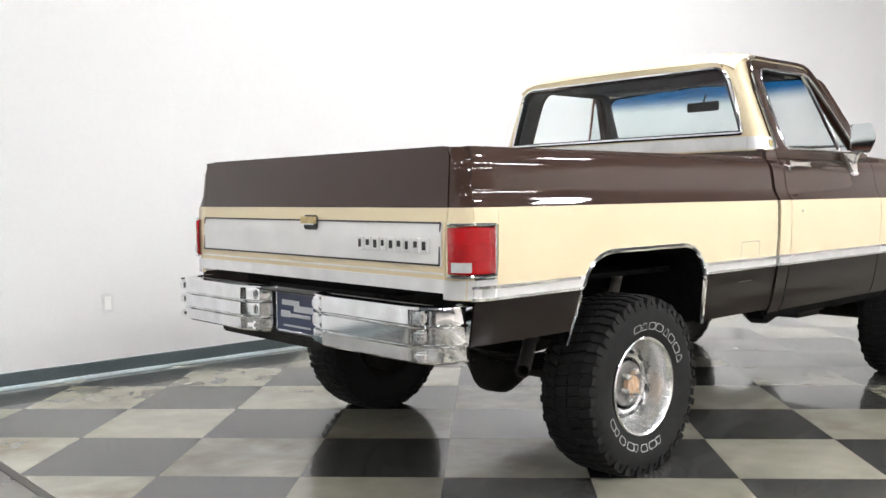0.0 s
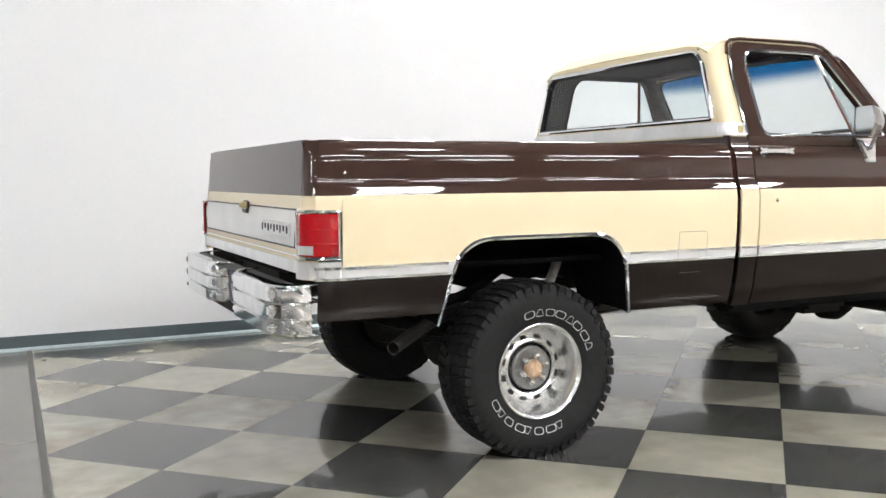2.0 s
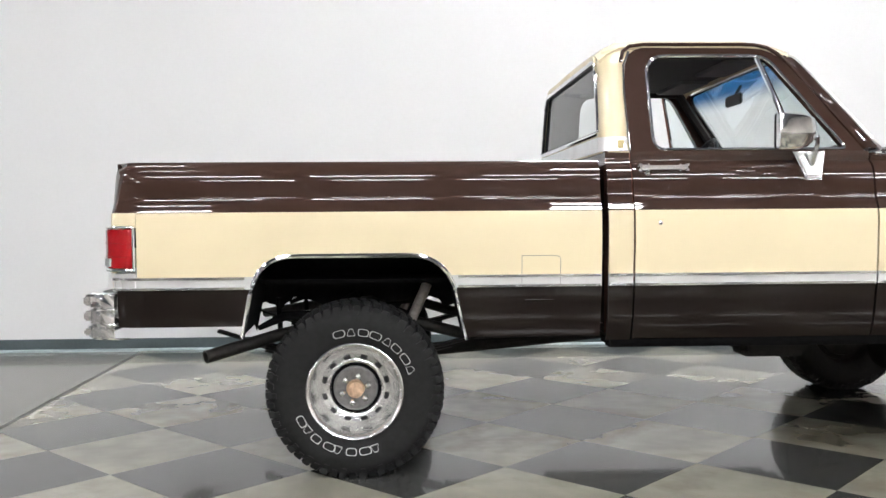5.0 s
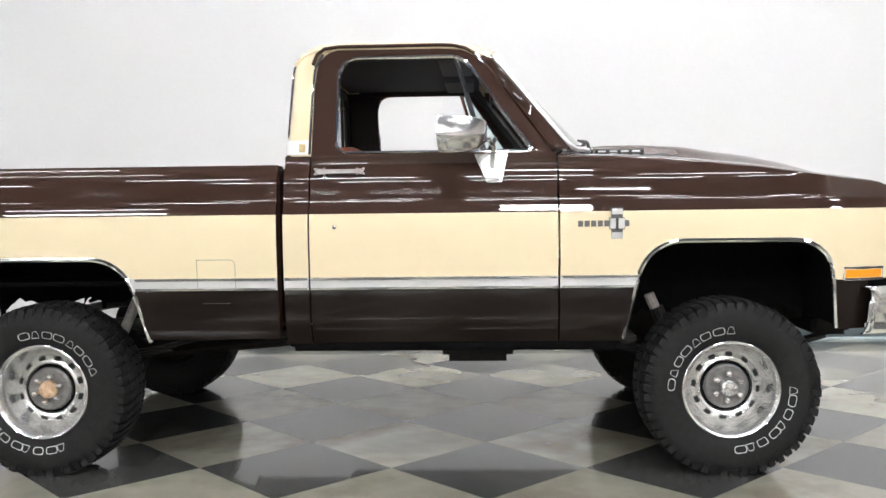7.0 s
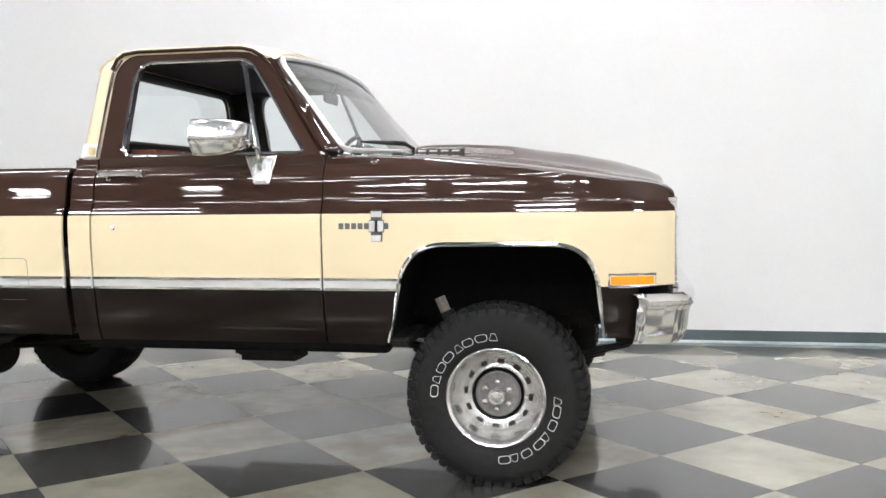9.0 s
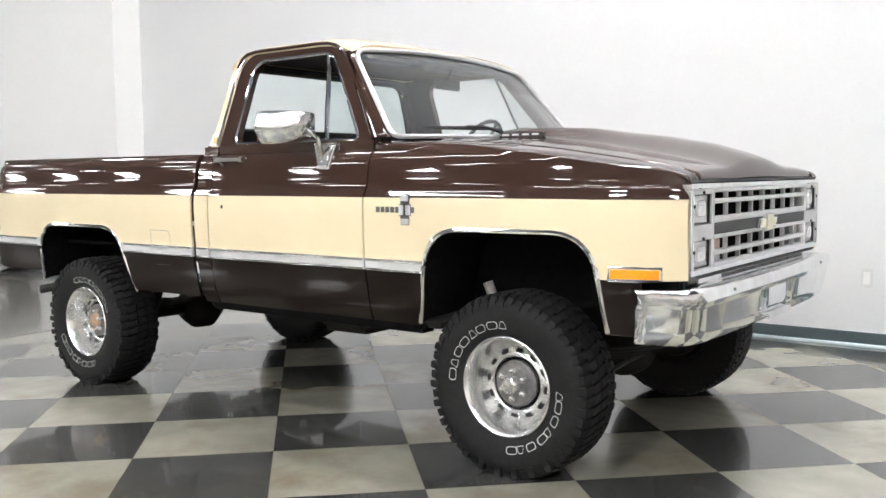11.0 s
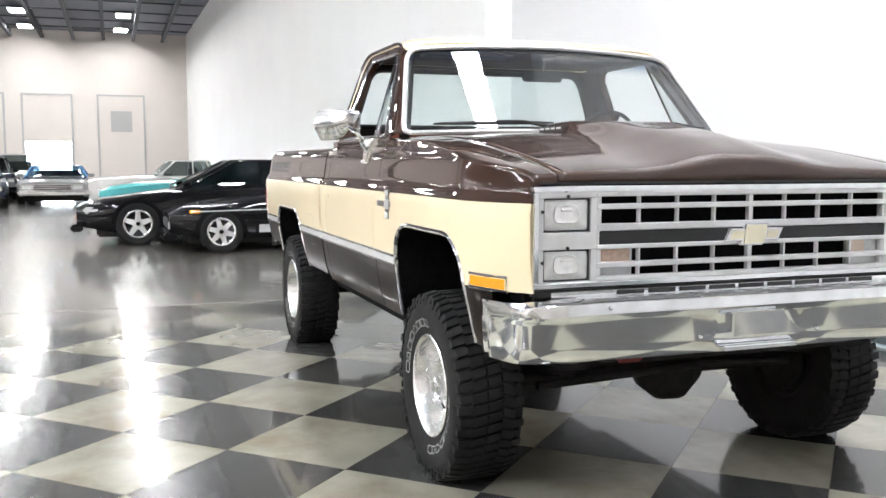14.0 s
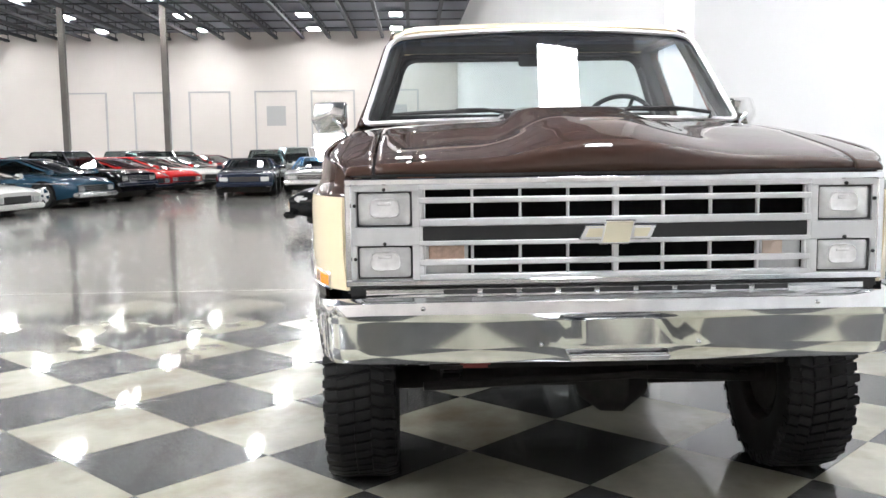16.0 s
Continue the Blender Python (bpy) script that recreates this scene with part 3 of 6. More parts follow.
        secs.append([(x + 0.032 * (1 - f) * (hy - s * p.x) / (2 * hy), s * (1.100 - 0.080 * f) + p.x, 1.456 + 0.004 * (1 - k) * 10 + p.y) for p in rounded([(-s * hy, -hz * 0.85), (s * hy * 0.62, -hz), (s * hy * 1.12, -hz * 0.08), (s * hy * 0.78, hz), (-s * hy, hz)], 0.016 * k, 3)])
    vs = grid(bm, secs, close_v=True)
    bm.faces.new(vs[-1])
    part("mirror_shell", bm, MIRROR_CHROME, mirror, "", 50)
    bm = bmesh.new()
    bm.faces.new([bm.verts.new((p[0] + 0.004, p[1], p[2])) for p in secs[0]])
    part("mirror_glass", bm, CHROME, mirror, smooth=0)
    bm = bmesh.new()
    tube(bm, [(1.925, s * 1.06, 1.425), (1.965, s * 1.045, 1.44), (1.985, s * 1.005, 1.41), (1.98, s * 0.965, 1.33)], 0.010, 8)
    part("mirror_arm", bm, CHROME, mirror)
    yb = half_width(1.97, 1.30)
    bm = bmesh.new()
    base = [(1.895, 1.385), (2.055, 1.385), (2.025, 1.262), (1.955, 1.262)]
    a = [bm.verts.new((x, s * (half_width(x, z) - 0.004), z)) for x, z in base]
    b = [bm.verts.new((x + (1.975 - x) * 0.12, s * (half_width(x, z) + 0.035 - (z < 1.3) * 0.014), z)) for x, z in base]
    bm.faces.new(b)
    for k in range(4):
        bm.faces.new((a[k], a[(k + 1) % 4], b[(k + 1) % 4], b[k]))
    bmesh.ops.bevel(bm, geom=[e for e in bm.edges if all(v in b for v in e.verts)], offset=0.008, segments=2, affect="EDGES")
    part("mirror_base", bm, MIRROR_CHROME, mirror)
    part("base_lip", boxed(1.950, 2.012, min(s * (yb + 0.010), s * (yb + 0.034)), max(s * (yb + 0.010), s * (yb + 0.034)), 1.266, 1.280, bevel=0.004), SILVER, mirror)

# windscreen shape
SCREEN_T = [0.0, 0.02, 0.05, 0.10, 0.2, 0.35, 0.5, 0.65, 0.78, 0.86, 0.90, 0.94, 0.97, 0.985, 1.0]


def screen_point(u, t):
    """u from -1 to 1 across, t from 0 at the sill to 1 at the header."""
    hw = 0.874 + (0.748 - 0.874) * t
    sag = (0.055 - 0.025 * t) * u * u + (0.085 - 0.065 * t) * u ** 4
    return (2.460 + (2.032 - 2.460) * t - sag, u * hw, 1.412 + (1.858 - 1.412) * t - (0.012 + 0.020 * t) * u * u)


def screen_reach(t):
    """Half-width share of the glass at a height: rounded corners."""
    top = max(0.0, (t - 0.87) / 0.13)
    low = max(0.0, (0.08 - t) / 0.08)
    return 1 - 0.085 * (1 - math.sqrt(1 - min(1, top * top))) - 0.04 * (1 - math.sqrt(1 - min(1, low * low)))


# roof, pillars and the cab's back
bm = bmesh.new()
rows = []
for x in (1.098, 1.112, 1.14, 1.19, 1.30, 1.45, 1.60, 1.75, 1.86, 1.93, 1.965):
    drop = 0.068 * max(0, (1.24 - x) / 0.142) ** 2 + 0.050 * max(0, (x - 1.75) / 0.215) ** 2
    row = []
    for v in np.linspace(-1, 1, 25):
        y = 0.735 * v
        z = 1.922 - drop - 0.018 * v * v - 0.034 * max(0, (abs(v) - 0.86) / 0.14) ** 2
        row.append((x + 0.058 * (1 - v ** 4) * max(0, (x - 1.60) / 0.365) + 0.004, y, z))
    rows.append(row)
grid(bm, rows)
thicken(part("roof", bm, CREAM, TRUCK, "cream painted cab roof", 45), 0.014, 0.0)
part("roof_lining", boxed(1.14, 1.93, -0.70, 0.70, 1.845, 1.862, bevel=0.006), HEADLINER, TRUCK)
for s in (-1, 1):
    bm = bmesh.new()
    tube(bm, [(1.190, s * 0.772, 1.80), (1.205, s * 0.752, 1.848), (1.235, s * 0.742, 1.872), (1.30, s * 0.738, 1.881), (1.75, s * 0.738, 1.882), (1.815, s * 0.739, 1.879), (1.868, s * 0.742, 1.866), (1.912, s * 0.748, 1.840), (1.95, s * 0.762, 1.80), (2.08, s * 0.815, 1.63), (2.248, s * 0.900, 1.40)], 0.009, 6)
    part("drip_rail", bm, BROWN, TRUCK)
    bm = bmesh.new()
    tube(bm, [(1.192, s * 0.924, 1.395), (1.192, s * 0.822, 1.66), (1.20, s * 0.782, 1.78), (1.23, s * 0.752, 1.846)], 0.006, 6)
    part("door_edge_bead", bm, CHROME, TRUCK)
    # rear side pillar, rounded towards the back
    bm = bmesh.new()
    rows = []
    for z in np.linspace(1.385, 1.858, 14):
        y = 0.910 - (z - 1.385) * 0.380
        xb = 1.086 + max(0, z - 1.45) * 0.03 + 0.025 * (max(0, z - 1.78) / 0.08) ** 2
        xf = 1.197 + 0.16 * (max(0, z - 1.70) / 0.17) ** 2
        rows.append([(xf, s * (y - 0.004), z)] + [(xb + 0.055 * (1 - math.sin(a)), s * (y - 0.055 * (1 - math.cos(a))), z) for a in np.linspace(0, math.pi / 2, 7)] + [(xb, s * (y - 0.075), z)])
    grid(bm, rows)
    part("cab_rear_pillar", bm, CREAM, TRUCK, "cream rear cab pillar", 60)
    # windscreen pillar
    bm = bmesh.new()
    rows = []
    for t in SCREEN_T:
        e = screen_point(s * screen_reach(t), t)
        xo = 1.904 + (1.872 - e[2]) * 0.692
        y = 0.906 - (e[2] - 1.385) * 0.380
        rows.append([(xo - 0.03, s * (y - 0.03), e[2]), (xo, s * y, e[2]), (xo + 0.022, s * (y + 0.002), e[2] + 0.002), (e[0] - 0.012, e[1] + s * 0.022, e[2] + 0.004), (e[0] + 0.004, e[1] + s * 0.004, e[2] + 0.002), (e[0] - 0.03, e[1], e[2])])
    grid(bm, rows)
    part("windscreen_pillar", bm, BROWN, TRUCK, "slim brown windscreen pillar", 60)

# back wall of the cab with its window
CB = lambda z: 1.086 + max(0, z - 1.45) * 0.03
outer = rounded([(-0.845, 1.385), (-0.665, 1.852), (0.665, 1.852), (0.845, 1.385)], [0.001, 0.08, 0.08, 0.001], 6)
inner = rounded([(-0.797, 1.474), (-0.690, 1.815), (0.690, 1.815), (0.797, 1.474)], [0.02, 0.075, 0.075, 0.02], 6)
bm = bmesh.new()
grid(bm, [[(CB(p.y), p.x, p.y), (CB(q.y), q.x, q.y), (CB(q.y) + 0.03, q.x, q.y)] for p, q in zip(outer, inner)], close_u=True)
thicken(part("cab_back_panel", bm, CREAM, TRUCK), 0.01, 0.0)
bm = bmesh.new()
pts = [(CB(q.y) - 0.004, q.x, q.y) for q in inner]
tube(bm, pts + pts[:1], 0.011, 6)
part("rear_window_moulding", bm, CHROME, TRUCK, "bright rear window moulding")
bm = bmesh.new()
pts = [(CB(q.y) - 0.002, q.x * 0.985, 1.645 + (q.y - 1.645) * 0.965) for q in inner]
tube(bm, pts + pts[:1], 0.009, 6)
part("rear_window_seal", bm, BLACK, TRUCK)
bm = bmesh.new()
bm.faces.new([bm.verts.new((CB(q.y) + 0.008, q.x, q.y)) for q in inner])
g = part("rear_window_glass", bm, GLASS, TRUCK, smooth=0)
g.visible_shadow = False
bm = boxed(1.074, 1.088, -0.83, 0.83, 1.392, 1.458, bevel=0.004)
part("cab_back_moulding", bm, SILVER, TRUCK, "silver moulding below the rear window")
for s in (-1, 1):
    bm = bmesh.new()
    rows = []
    for z in (1.392, 1.455):
        y = 0.910 - (z - 1.385) * 0.380 + 0.006
        rows.append([(1.193, s * y, z)] + [(1.082 + 0.055 * (1 - math.sin(a)), s * (y - 0.055 * (1 - math.cos(a))), z) for a in np.linspace(0, math.pi / 2, 7)] + [(1.080, s * (y - 0.085), z)])
    grid(bm, rows)
    thicken(part("corner_moulding", bm, SILVER, TRUCK), 0.004, 0.0)
    if s < 0:
        part("inspection_sticker", boxed(1.146, 1.172, -0.9115, -0.9045, 1.403, 1.438), TAPE, TRUCK, "small yellow sticker on the corner moulding", 0)
bm = bmesh.new()
grid(bm, [[(CB(p.y) + 0.030, p.x * 1.03, min(p.y, 1.845)), (CB(q.y) + 0.030, q.x * 0.99, 1.645 + (q.y - 1.645) * 0.98)] for p, q in zip(outer, inner)], close_u=True)
part("cab_back_lining", bm, CABIN, TRUCK, "dark rear cab lining", 0)
bm = bmesh.new()
pts = [(CB(q.y) + 0.026, q.x * 0.998, 1.645 + (q.y - 1.645) * 0.995) for q in inner]
tube(bm, pts + pts[:1], 0.017, 8)
part("rear_window_inner_seal", bm, BLACK, TRUCK, "black inner seal of the rear window")
for s in (-1, 1):
    part("header_lining", boxed(1.20, 1.90, min(s * 0.690, s * 0.726), max(s * 0.690, s * 0.726), 1.824, 1.848, bevel=0.006), HEADLINER, TRUCK)
for s in (-1, 1):
    bm = bmesh.new()
    rows = []
    for z in np.linspace(1.385, 1.84, 8):
        y = 0.885 - (z - 1.385) * 0.380
        rows.append([(1.118, s * (y - 0.05), z), (1.135, s * (y - 0.012), z), (1.30 + 0.02 * (z > 1.80), s * y, z)])
    grid(bm, rows)
    part("pillar_lining", bm, CABIN, TRUCK, "", 0)
    bm = bmesh.new()
    tube(bm, [(1.30, s * 0.705, 1.842), (1.80, s * 0.705, 1.842), (1.91, s * 0.705, 1.835), (2.27, s * 0.850, 1.385)], 0.026, 6)
    part("inner_frame_lining", bm, CABIN, TRUCK)
part("cab_back_lower", boxed(1.088, 1.105, -0.90, 0.90, 0.60, 1.392), BROWN, TRUCK)

# windscreen glass
def sheet(name, t0, t1, material, label=""):
    ts = [t0] + [t for t in SCREEN_T if t0 < t < t1] + [t1]
    bm = bmesh.new()
    grid(bm, [[screen_point(u * screen_reach(t), t) for t in ts] for u in np.linspace(-1, 1, 29)])
    g = part(name, bm, material, TRUCK, label, 60)
    g.visible_shadow = False
    return g


sheet("windscreen", 0.0, 0.65, SCREEN_GLASS, "clear curved windscreen")
sheet("windscreen_sun_band", 0.65, 1.0, BLUE_GLASS, "blue tinted band along the windscreen top")
side = [t for t in SCREEN_T if 0 < t < 1]
edge = [screen_point(u * screen_reach(0), 0.0) for u in np.linspace(-1, 1, 19)] + [screen_point(screen_reach(t), t) for t in side] + [screen_point(u * screen_reach(1), 1.0) for u in np.linspace(1, -1, 19)] + [screen_point(-screen_reach(t), t) for t in side[::-1]]
bm = bmesh.new()
tube(bm, [(p[0] + 0.007, p[1], p[2] + 0.005) for p in edge + edge[:1]], 0.0125, 6)
part("windscreen_moulding", bm, SILVER, TRUCK, "bright windscreen moulding")
bm = bmesh.new()
mid = (sum(p[0] for p in edge) / len(edge), 0, 1.635)
inn = [(mid[0] + (p[0] - mid[0]) * 0.972 - 0.004, p[1] * 0.972, mid[2] + (p[2] - mid[2]) * 0.955) for p in edge]
grid(bm, [[(p[0] - 0.004, p[1], p[2]), q] for p, q in zip(edge, inn)], close_u=True)
part("windscreen_seal", bm, BLACK, TRUCK)

# hood with its raised middle, wing tops and cowl
def top_z(x, y):
    e, m = interp(x, FENDER_TOP), interp(x, HOOD_MID)
    v = min(1.0, abs(y) / 0.93)
    z = m + (e + 0.004 - m) * v ** 2.4
    half, fall = interp(x, [(2.45, 0.265), (2.75, 0.285), (3.0, 0.34), (3.5, 0.44)]), interp(x, [(2.45, 0.06), (2.75, 0.10), (3.0, 0.20), (3.5, 0.40)])
    b = max(0.0, min(1.0, (half - abs(y)) / fall))
    z += (interp(x, HOOD_RIDGE) - m) * b * b * (3 - 2 * b)
    return z - 0.012 * max(0, (v - 0.93) / 0.07) ** 2


def top_sheet(name, x0, x1, y0, y1, material, ny, label=""):
    bm = bmesh.new()
    rows = [[(x, y, top_z(x, y)) for y in np.linspace(y0, y1, ny)] for x in np.linspace(x0, x1, 26)]
    for dx, k in ((0.010, 0.10), (0.018, 0.35), (0.022, 0.65), (0.022, 1.0)):
        rows.append([(x1 + dx, p[1], p[2] + (1.204 - p[2]) * k) for p in rows[25]])
    rows.insert(0, [(p[0] + 0.01, p[1], p[2] - 0.03) for p in rows[0]])
    grid(bm, rows)
    return thicken(part(name, bm, material, TRUCK, label, 50), 0.012, 0.0, False)


top_sheet("hood", 2.50, 3.672, -0.765, 0.765, BROWN, 49, "brown hood with a raised middle")
for s in (-1, 1):
    bm = bmesh.new()
    rows = []
    for x in np.linspace(2.262, 3.676, 30):
        w = half_width(x, interp(x, FENDER_TOP))
        rows.append([(x, s * (0.773 + (w - 0.773) * k / 8), top_z(x, min(0.773 + (w - 0.773) * k / 8, 0.93)) - (0.010 if k == 8 else 0)) for k in range(9)])
    for dx, f in ((0.010, 0.12), (0.018, 0.4), (0.022, 0.7), (0.022, 1.0)):
        rows.append([(3.676 + dx, p[1], p[2] + (1.198 - p[2]) * f) for p in rows[29]])
    grid(bm, rows)
    thicken(part("wing_top", bm, BROWN, TRUCK, "", 50), 0.012, 0.0, False)
bm = bmesh.new()
grid(bm, [[(x, y, 1.398 + 0.006 * (2.43 - x) / 0.12 - 0.02 * (y / 0.8) ** 2) for x in (2.28, 2.40, 2.53)] for y in np.linspace(-0.80, 0.80, 13)])
thicken(part("cowl_panel", bm, BROWN, TRUCK), 0.01, 0.0)
bm = bmesh.new()
for k in range(26):
    y = -0.62 + k * 0.05
    box(bm, 2.475, 2.515, y, y + 0.03, 1.392, 1.399)
part("cowl_vents", bm, BLACK, TRUCK, "black cowl air slots")
# raised rear scoop lip on the hood
bm = boxed(2.490, 2.506, -0.19, 0.19, 1.408, 1.436, bevel=0.004, seg=1)
part("hood_rear_grille", bm, BLACK, TRUCK, "black mesh in the rear opening of the hood bulge")
for s in (-1, 1):
    vent = part("hood_side_vent", boxed(2.505, 2.745, min(s * 0.215, s * 0.262), max(s * 0.215, s * 0.262), 1.404, 1.433, bevel=0.003, seg=1), BLACK, TRUCK, "dark vent strip beside the hood bulge")
    # Louvres as four silver strips: their colour stands for lamp reflections.
    for k in range(4):
        part("vent_louvre", boxed(2.518 + 0.056 * k, 2.556 + 0.056 * k, s * 0.2615 - 0.0025, s * 0.2615 + 0.0025, 1.4185, 1.4265), SILVER, vent, smooth=0)
for y0, y1, yp in ((-0.74, -0.16, -0.20), (0.06, 0.62, 0.72)):
    bm = bmesh.new()
    lift = lambda y: screen_point(y / 0.86, 0.075)
    tube(bm, [(lift(y)[0] + 0.022, y, lift(y)[2] + 0.012) for y in np.linspace(y0, y1, 7)], [0.005, 0.009, 0.010, 0.010, 0.010, 0.009, 0.005], 6)
    ym = (y0 + y1) / 2
    tube(bm, [(lift(yp)[0] + 0.05, yp, 1.412), (lift(yp)[0] + 0.055, yp, 1.438), (lift((yp + ym) / 2)[0] + 0.04, (yp + ym) / 2, 1.462), (lift(ym)[0] + 0.026, ym, lift(ym)[2] + 0.02)], [0.013, 0.010, 0.008, 0.006], 6)
    part("wiper", bm, BLACK, TRUCK, "black wiper arm and blade")
bm = boxed(3.672, 3.704, -0.845, 0.845, 1.196, 1.206, bevel=0.003)
part("hood_front_lip", bm, BLACK, TRUCK, "dark hood front edge")

# nose: header frame, grille bars, lamps
nose = new("grille")
nose.parent = TRUCK
nose["label"] = "silver egg-crate grille with stacked square headlights"
nose.location = (0, 0, -0.006)


def ring_box(bm, y0, y1, z0, z1, w, x0, x1, bev=0.003):
    box(bm, x0, x1, y0, y1, z1 - w, z1, bevel=bev, seg=1)
    box(bm, x0, x1, y0, y1, z0, z0 + w, bevel=bev, seg=1)
    box(bm, x0, x1, y0, y0 + w, z0 + w, z1 - w, bevel=bev, seg=1)
    box(bm, x0, x1, y1 - w, y1, z0 + w, z1 - w, bevel=bev, seg=1)


part("header_frame", (lambda b: (ring_box(b, -0.862, 0.862, 0.856, 1.198, 0.020, 3.66, 3.716), b)[1])(bmesh.new()), CHROME, nose, "bright outer grille frame", 0)
part("grille_backing", boxed(3.60, 3.612, -0.85, 0.85, 0.86, 1.19), LINER, nose, smooth=0)
for z, h in ((1.170, 0.016), (1.128, 0.018), (1.058, 0.024), (0.992, 0.016), (0.930, 0.018), (0.884, 0.016)):
    part("grille_bar", boxed(3.685, 3.715, -0.629, 0.629, z - h / 2, z + h / 2, bevel=0.003, seg=1), GRILLE, nose, smooth=0)
for k in range(9):
    y = -0.612 + 0.153 * k
    w = 0.0095 if k == 4 else 0.0040
    for z0, z1 in ((1.062, 1.176), (0.878, 0.990)):
        part("grille_post", boxed(3.688, 3.708, y - w, y + w, z0, z1, bevel=0.002, seg=1), GRILLE, nose, smooth=0)
for y in (-0.6225, 0.6225):
    part("grille_side_post", boxed(3.670, 3.712, y - 0.0065, y + 0.0065, 0.872, 1.182, bevel=0.002, seg=1), GRILLE, nose, smooth=0)
part("grille_centre_band", boxed(3.665, 3.713, -0.618, 0.618, 1.000, 1.046, bevel=0.003, seg=1), BLACK, nose, "dark band across the grille", 0)
# badge: a plain slanted cross shape
bm = bmesh.new()
shape = [(-0.120, -0.022), (-0.100, 0.020), (-0.040, 0.020), (-0.036, 0.036), (0.058, 0.036), (0.052, 0.020), (0.124, 0.020), (0.104, -0.022), (0.040, -0.022), (0.036, -0.036), (-0.058, -0.036), (-0.052, -0.022)]
f = bm.faces.new([bm.verts.new((3.716, y, 1.020 + z)) for y, z in shape])
ext = bmesh.ops.extrude_face_region(bm, geom=[f])
for v in ext["geom"]:
    if isinstance(v, bmesh.types.BMVert):
        v.co.x += 0.014
badge = part("grille_badge", bm, SILVER, nose, "pale gold badge with a silver edge", 0)
for corners, x1 in (([(-0.103, -0.014), (-0.090, 0.013), (-0.046, 0.013), (-0.050, -0.014)], 3.734), ([(0.052, -0.014), (0.056, 0.013), (0.107, 0.013), (0.094, -0.014)], 3.734), ([(-0.048, -0.032), (-0.034, 0.033), (0.050, 0.033), (0.036, -0.032)], 3.738)):
    bm = bmesh.new()
    f = bm.faces.new([bm.verts.new((3.722, y, 1.020 + z)) for y, z in corners])
    for v in bmesh.ops.extrude_face_region(bm, geom=[f])["geom"]:
        if isinstance(v, bmesh.types.BMVert):
            v.co.x = x1
    part("badge_inset", bm, GOLD, badge, "cream enamel inset", 0)
bm = bmesh.new()
tube(bm, [(3.728, y, 1.020 + z) for y, z in shape + shape[:1]], 0.0035, 5)
part("badge_edge", bm, CHROME, badge, "bright badge edge", 0)
for s in (-1, 1):
    # bezel plate with openings for two lamps
    bm = bmesh.new()
    ya, yb = 0.628, 0.842
    for z0, z1 in ((0.866, 0.878), (0.986, 1.044), (1.158, 1.188)):
        box(bm, 3.668, 3.712, min(s * ya, s * yb), max(s * ya, s * yb), z0, z1, bevel=0.002, seg=1)
    for y0, y1 in ((ya, 0.650), (0.826, yb)):
        for z0, z1 in ((0.878, 0.986), (1.044, 1.158)):
            box(bm, 3.668, 3.712, min(s * y0, s * y1), max(s * y0, s * y1), z0, z1)
    part("headlight_bezel", bm, GRILLE, nose, "silver headlight bezel", 0)
    for z0, z1 in ((0.880, 0.984), (1.046, 1.156)):
        lamp = new("headlight")
        lamp.parent = TRUCK
        lamp["label"] = "square sealed-beam headlight"
        lamp.location = (0, 0, -0.005)
        bm = bmesh.new()
        y0, y1 = min(s * 0.652, s * 0.824), max(s * 0.652, s * 0.824)
        ring_box(bm, y0, y1, z0, z1, 0.004, 3.672, 3.706, 0.001)
        part("retainer", bm, BLACK, lamp, "black retaining ring", 0)
        yc, zc, hy, hz = (y0 + y1) / 2, (z0 + z1) / 2, (y1 - y0) / 2 - 0.004, (z1 - z0) / 2 - 0.004
        ring = rounded([(-hy, -hz), (hy, -hz), (hy, hz), (-hy, hz)], 0.012, 4)
        bm = bmesh.new()
        vs = grid(bm, [[(3.6975 + 0.006 * (1 - k * k), yc + p.x * k, zc + p.y * k) for p in ring] for k in (1.0, 0.8, 0.5, 0.2)], close_v=True)
        bm.faces.new(vs[-1])
        part("lens", bm, HEAD_LENS, lamp, "pale fluted glass lens", 60)
        # silvered bowl showing in the middle of the glass, with its bulb shield
        bm = bmesh.new()
        bowl = rounded([(-0.050, -0.028), (0.050, -0.028), (0.046, 0.034), (-0.046, 0.034)], 0.026, 5)
        vs = grid(bm, [[(3.7015 + d, yc + p.x * k, zc + p.y * k) for p in bowl] for k, d in ((1.0, 0.0), (0.93, 0.0045), (0.80, 0.0025), (0.45, -0.0002 + 0.0028), (0.15, 0.0034))], close_v=True)
        bm.faces.new(vs[-1])
        part("reflector", bm, REFLECTOR, lamp, "silvered reflector bowl", 60)
        part("bulb_shield", boxed(3.703, 3.7085, yc - 0.022, yc + 0.022, zc + 0.012, zc + 0.022, bevel=0.002, seg=1), REFLECTOR, lamp, smooth=0)
        for dy, dz in ((0.0, z1 + 0.007), (0.093, (z0 + z1) / 2 + 0.012)):
            part("adjuster_screw", lathe(bmesh.new(), [(0, 0.008), (0.006, 0.006), (0.006, 0)], 8, "x", (3.712, yc + s * dy, dz)), BLACK, lamp)
    # turn lamp behind the lower grille
    y0, y1 = min(s * 0.608, s * 0.472), max(s * 0.608, s * 0.472)
    part("turn_lamp", boxed(3.655, 3.684, y0, y1, 0.886, 0.988, bevel=0.004), CLEAR_LENS, nose, "clear turn lamp")
    part("turn_lamp_amber", boxed(3.683, 3.6865, y0 + 0.010, y1 - (0.012 if s < 0 else 0.060), 0.925 if s < 0 else 0.935, 0.982, bevel=0.002, seg=1), AMBER_DIM if s < 0 else AMBER_PALE, nose, "pale amber lamp insert")
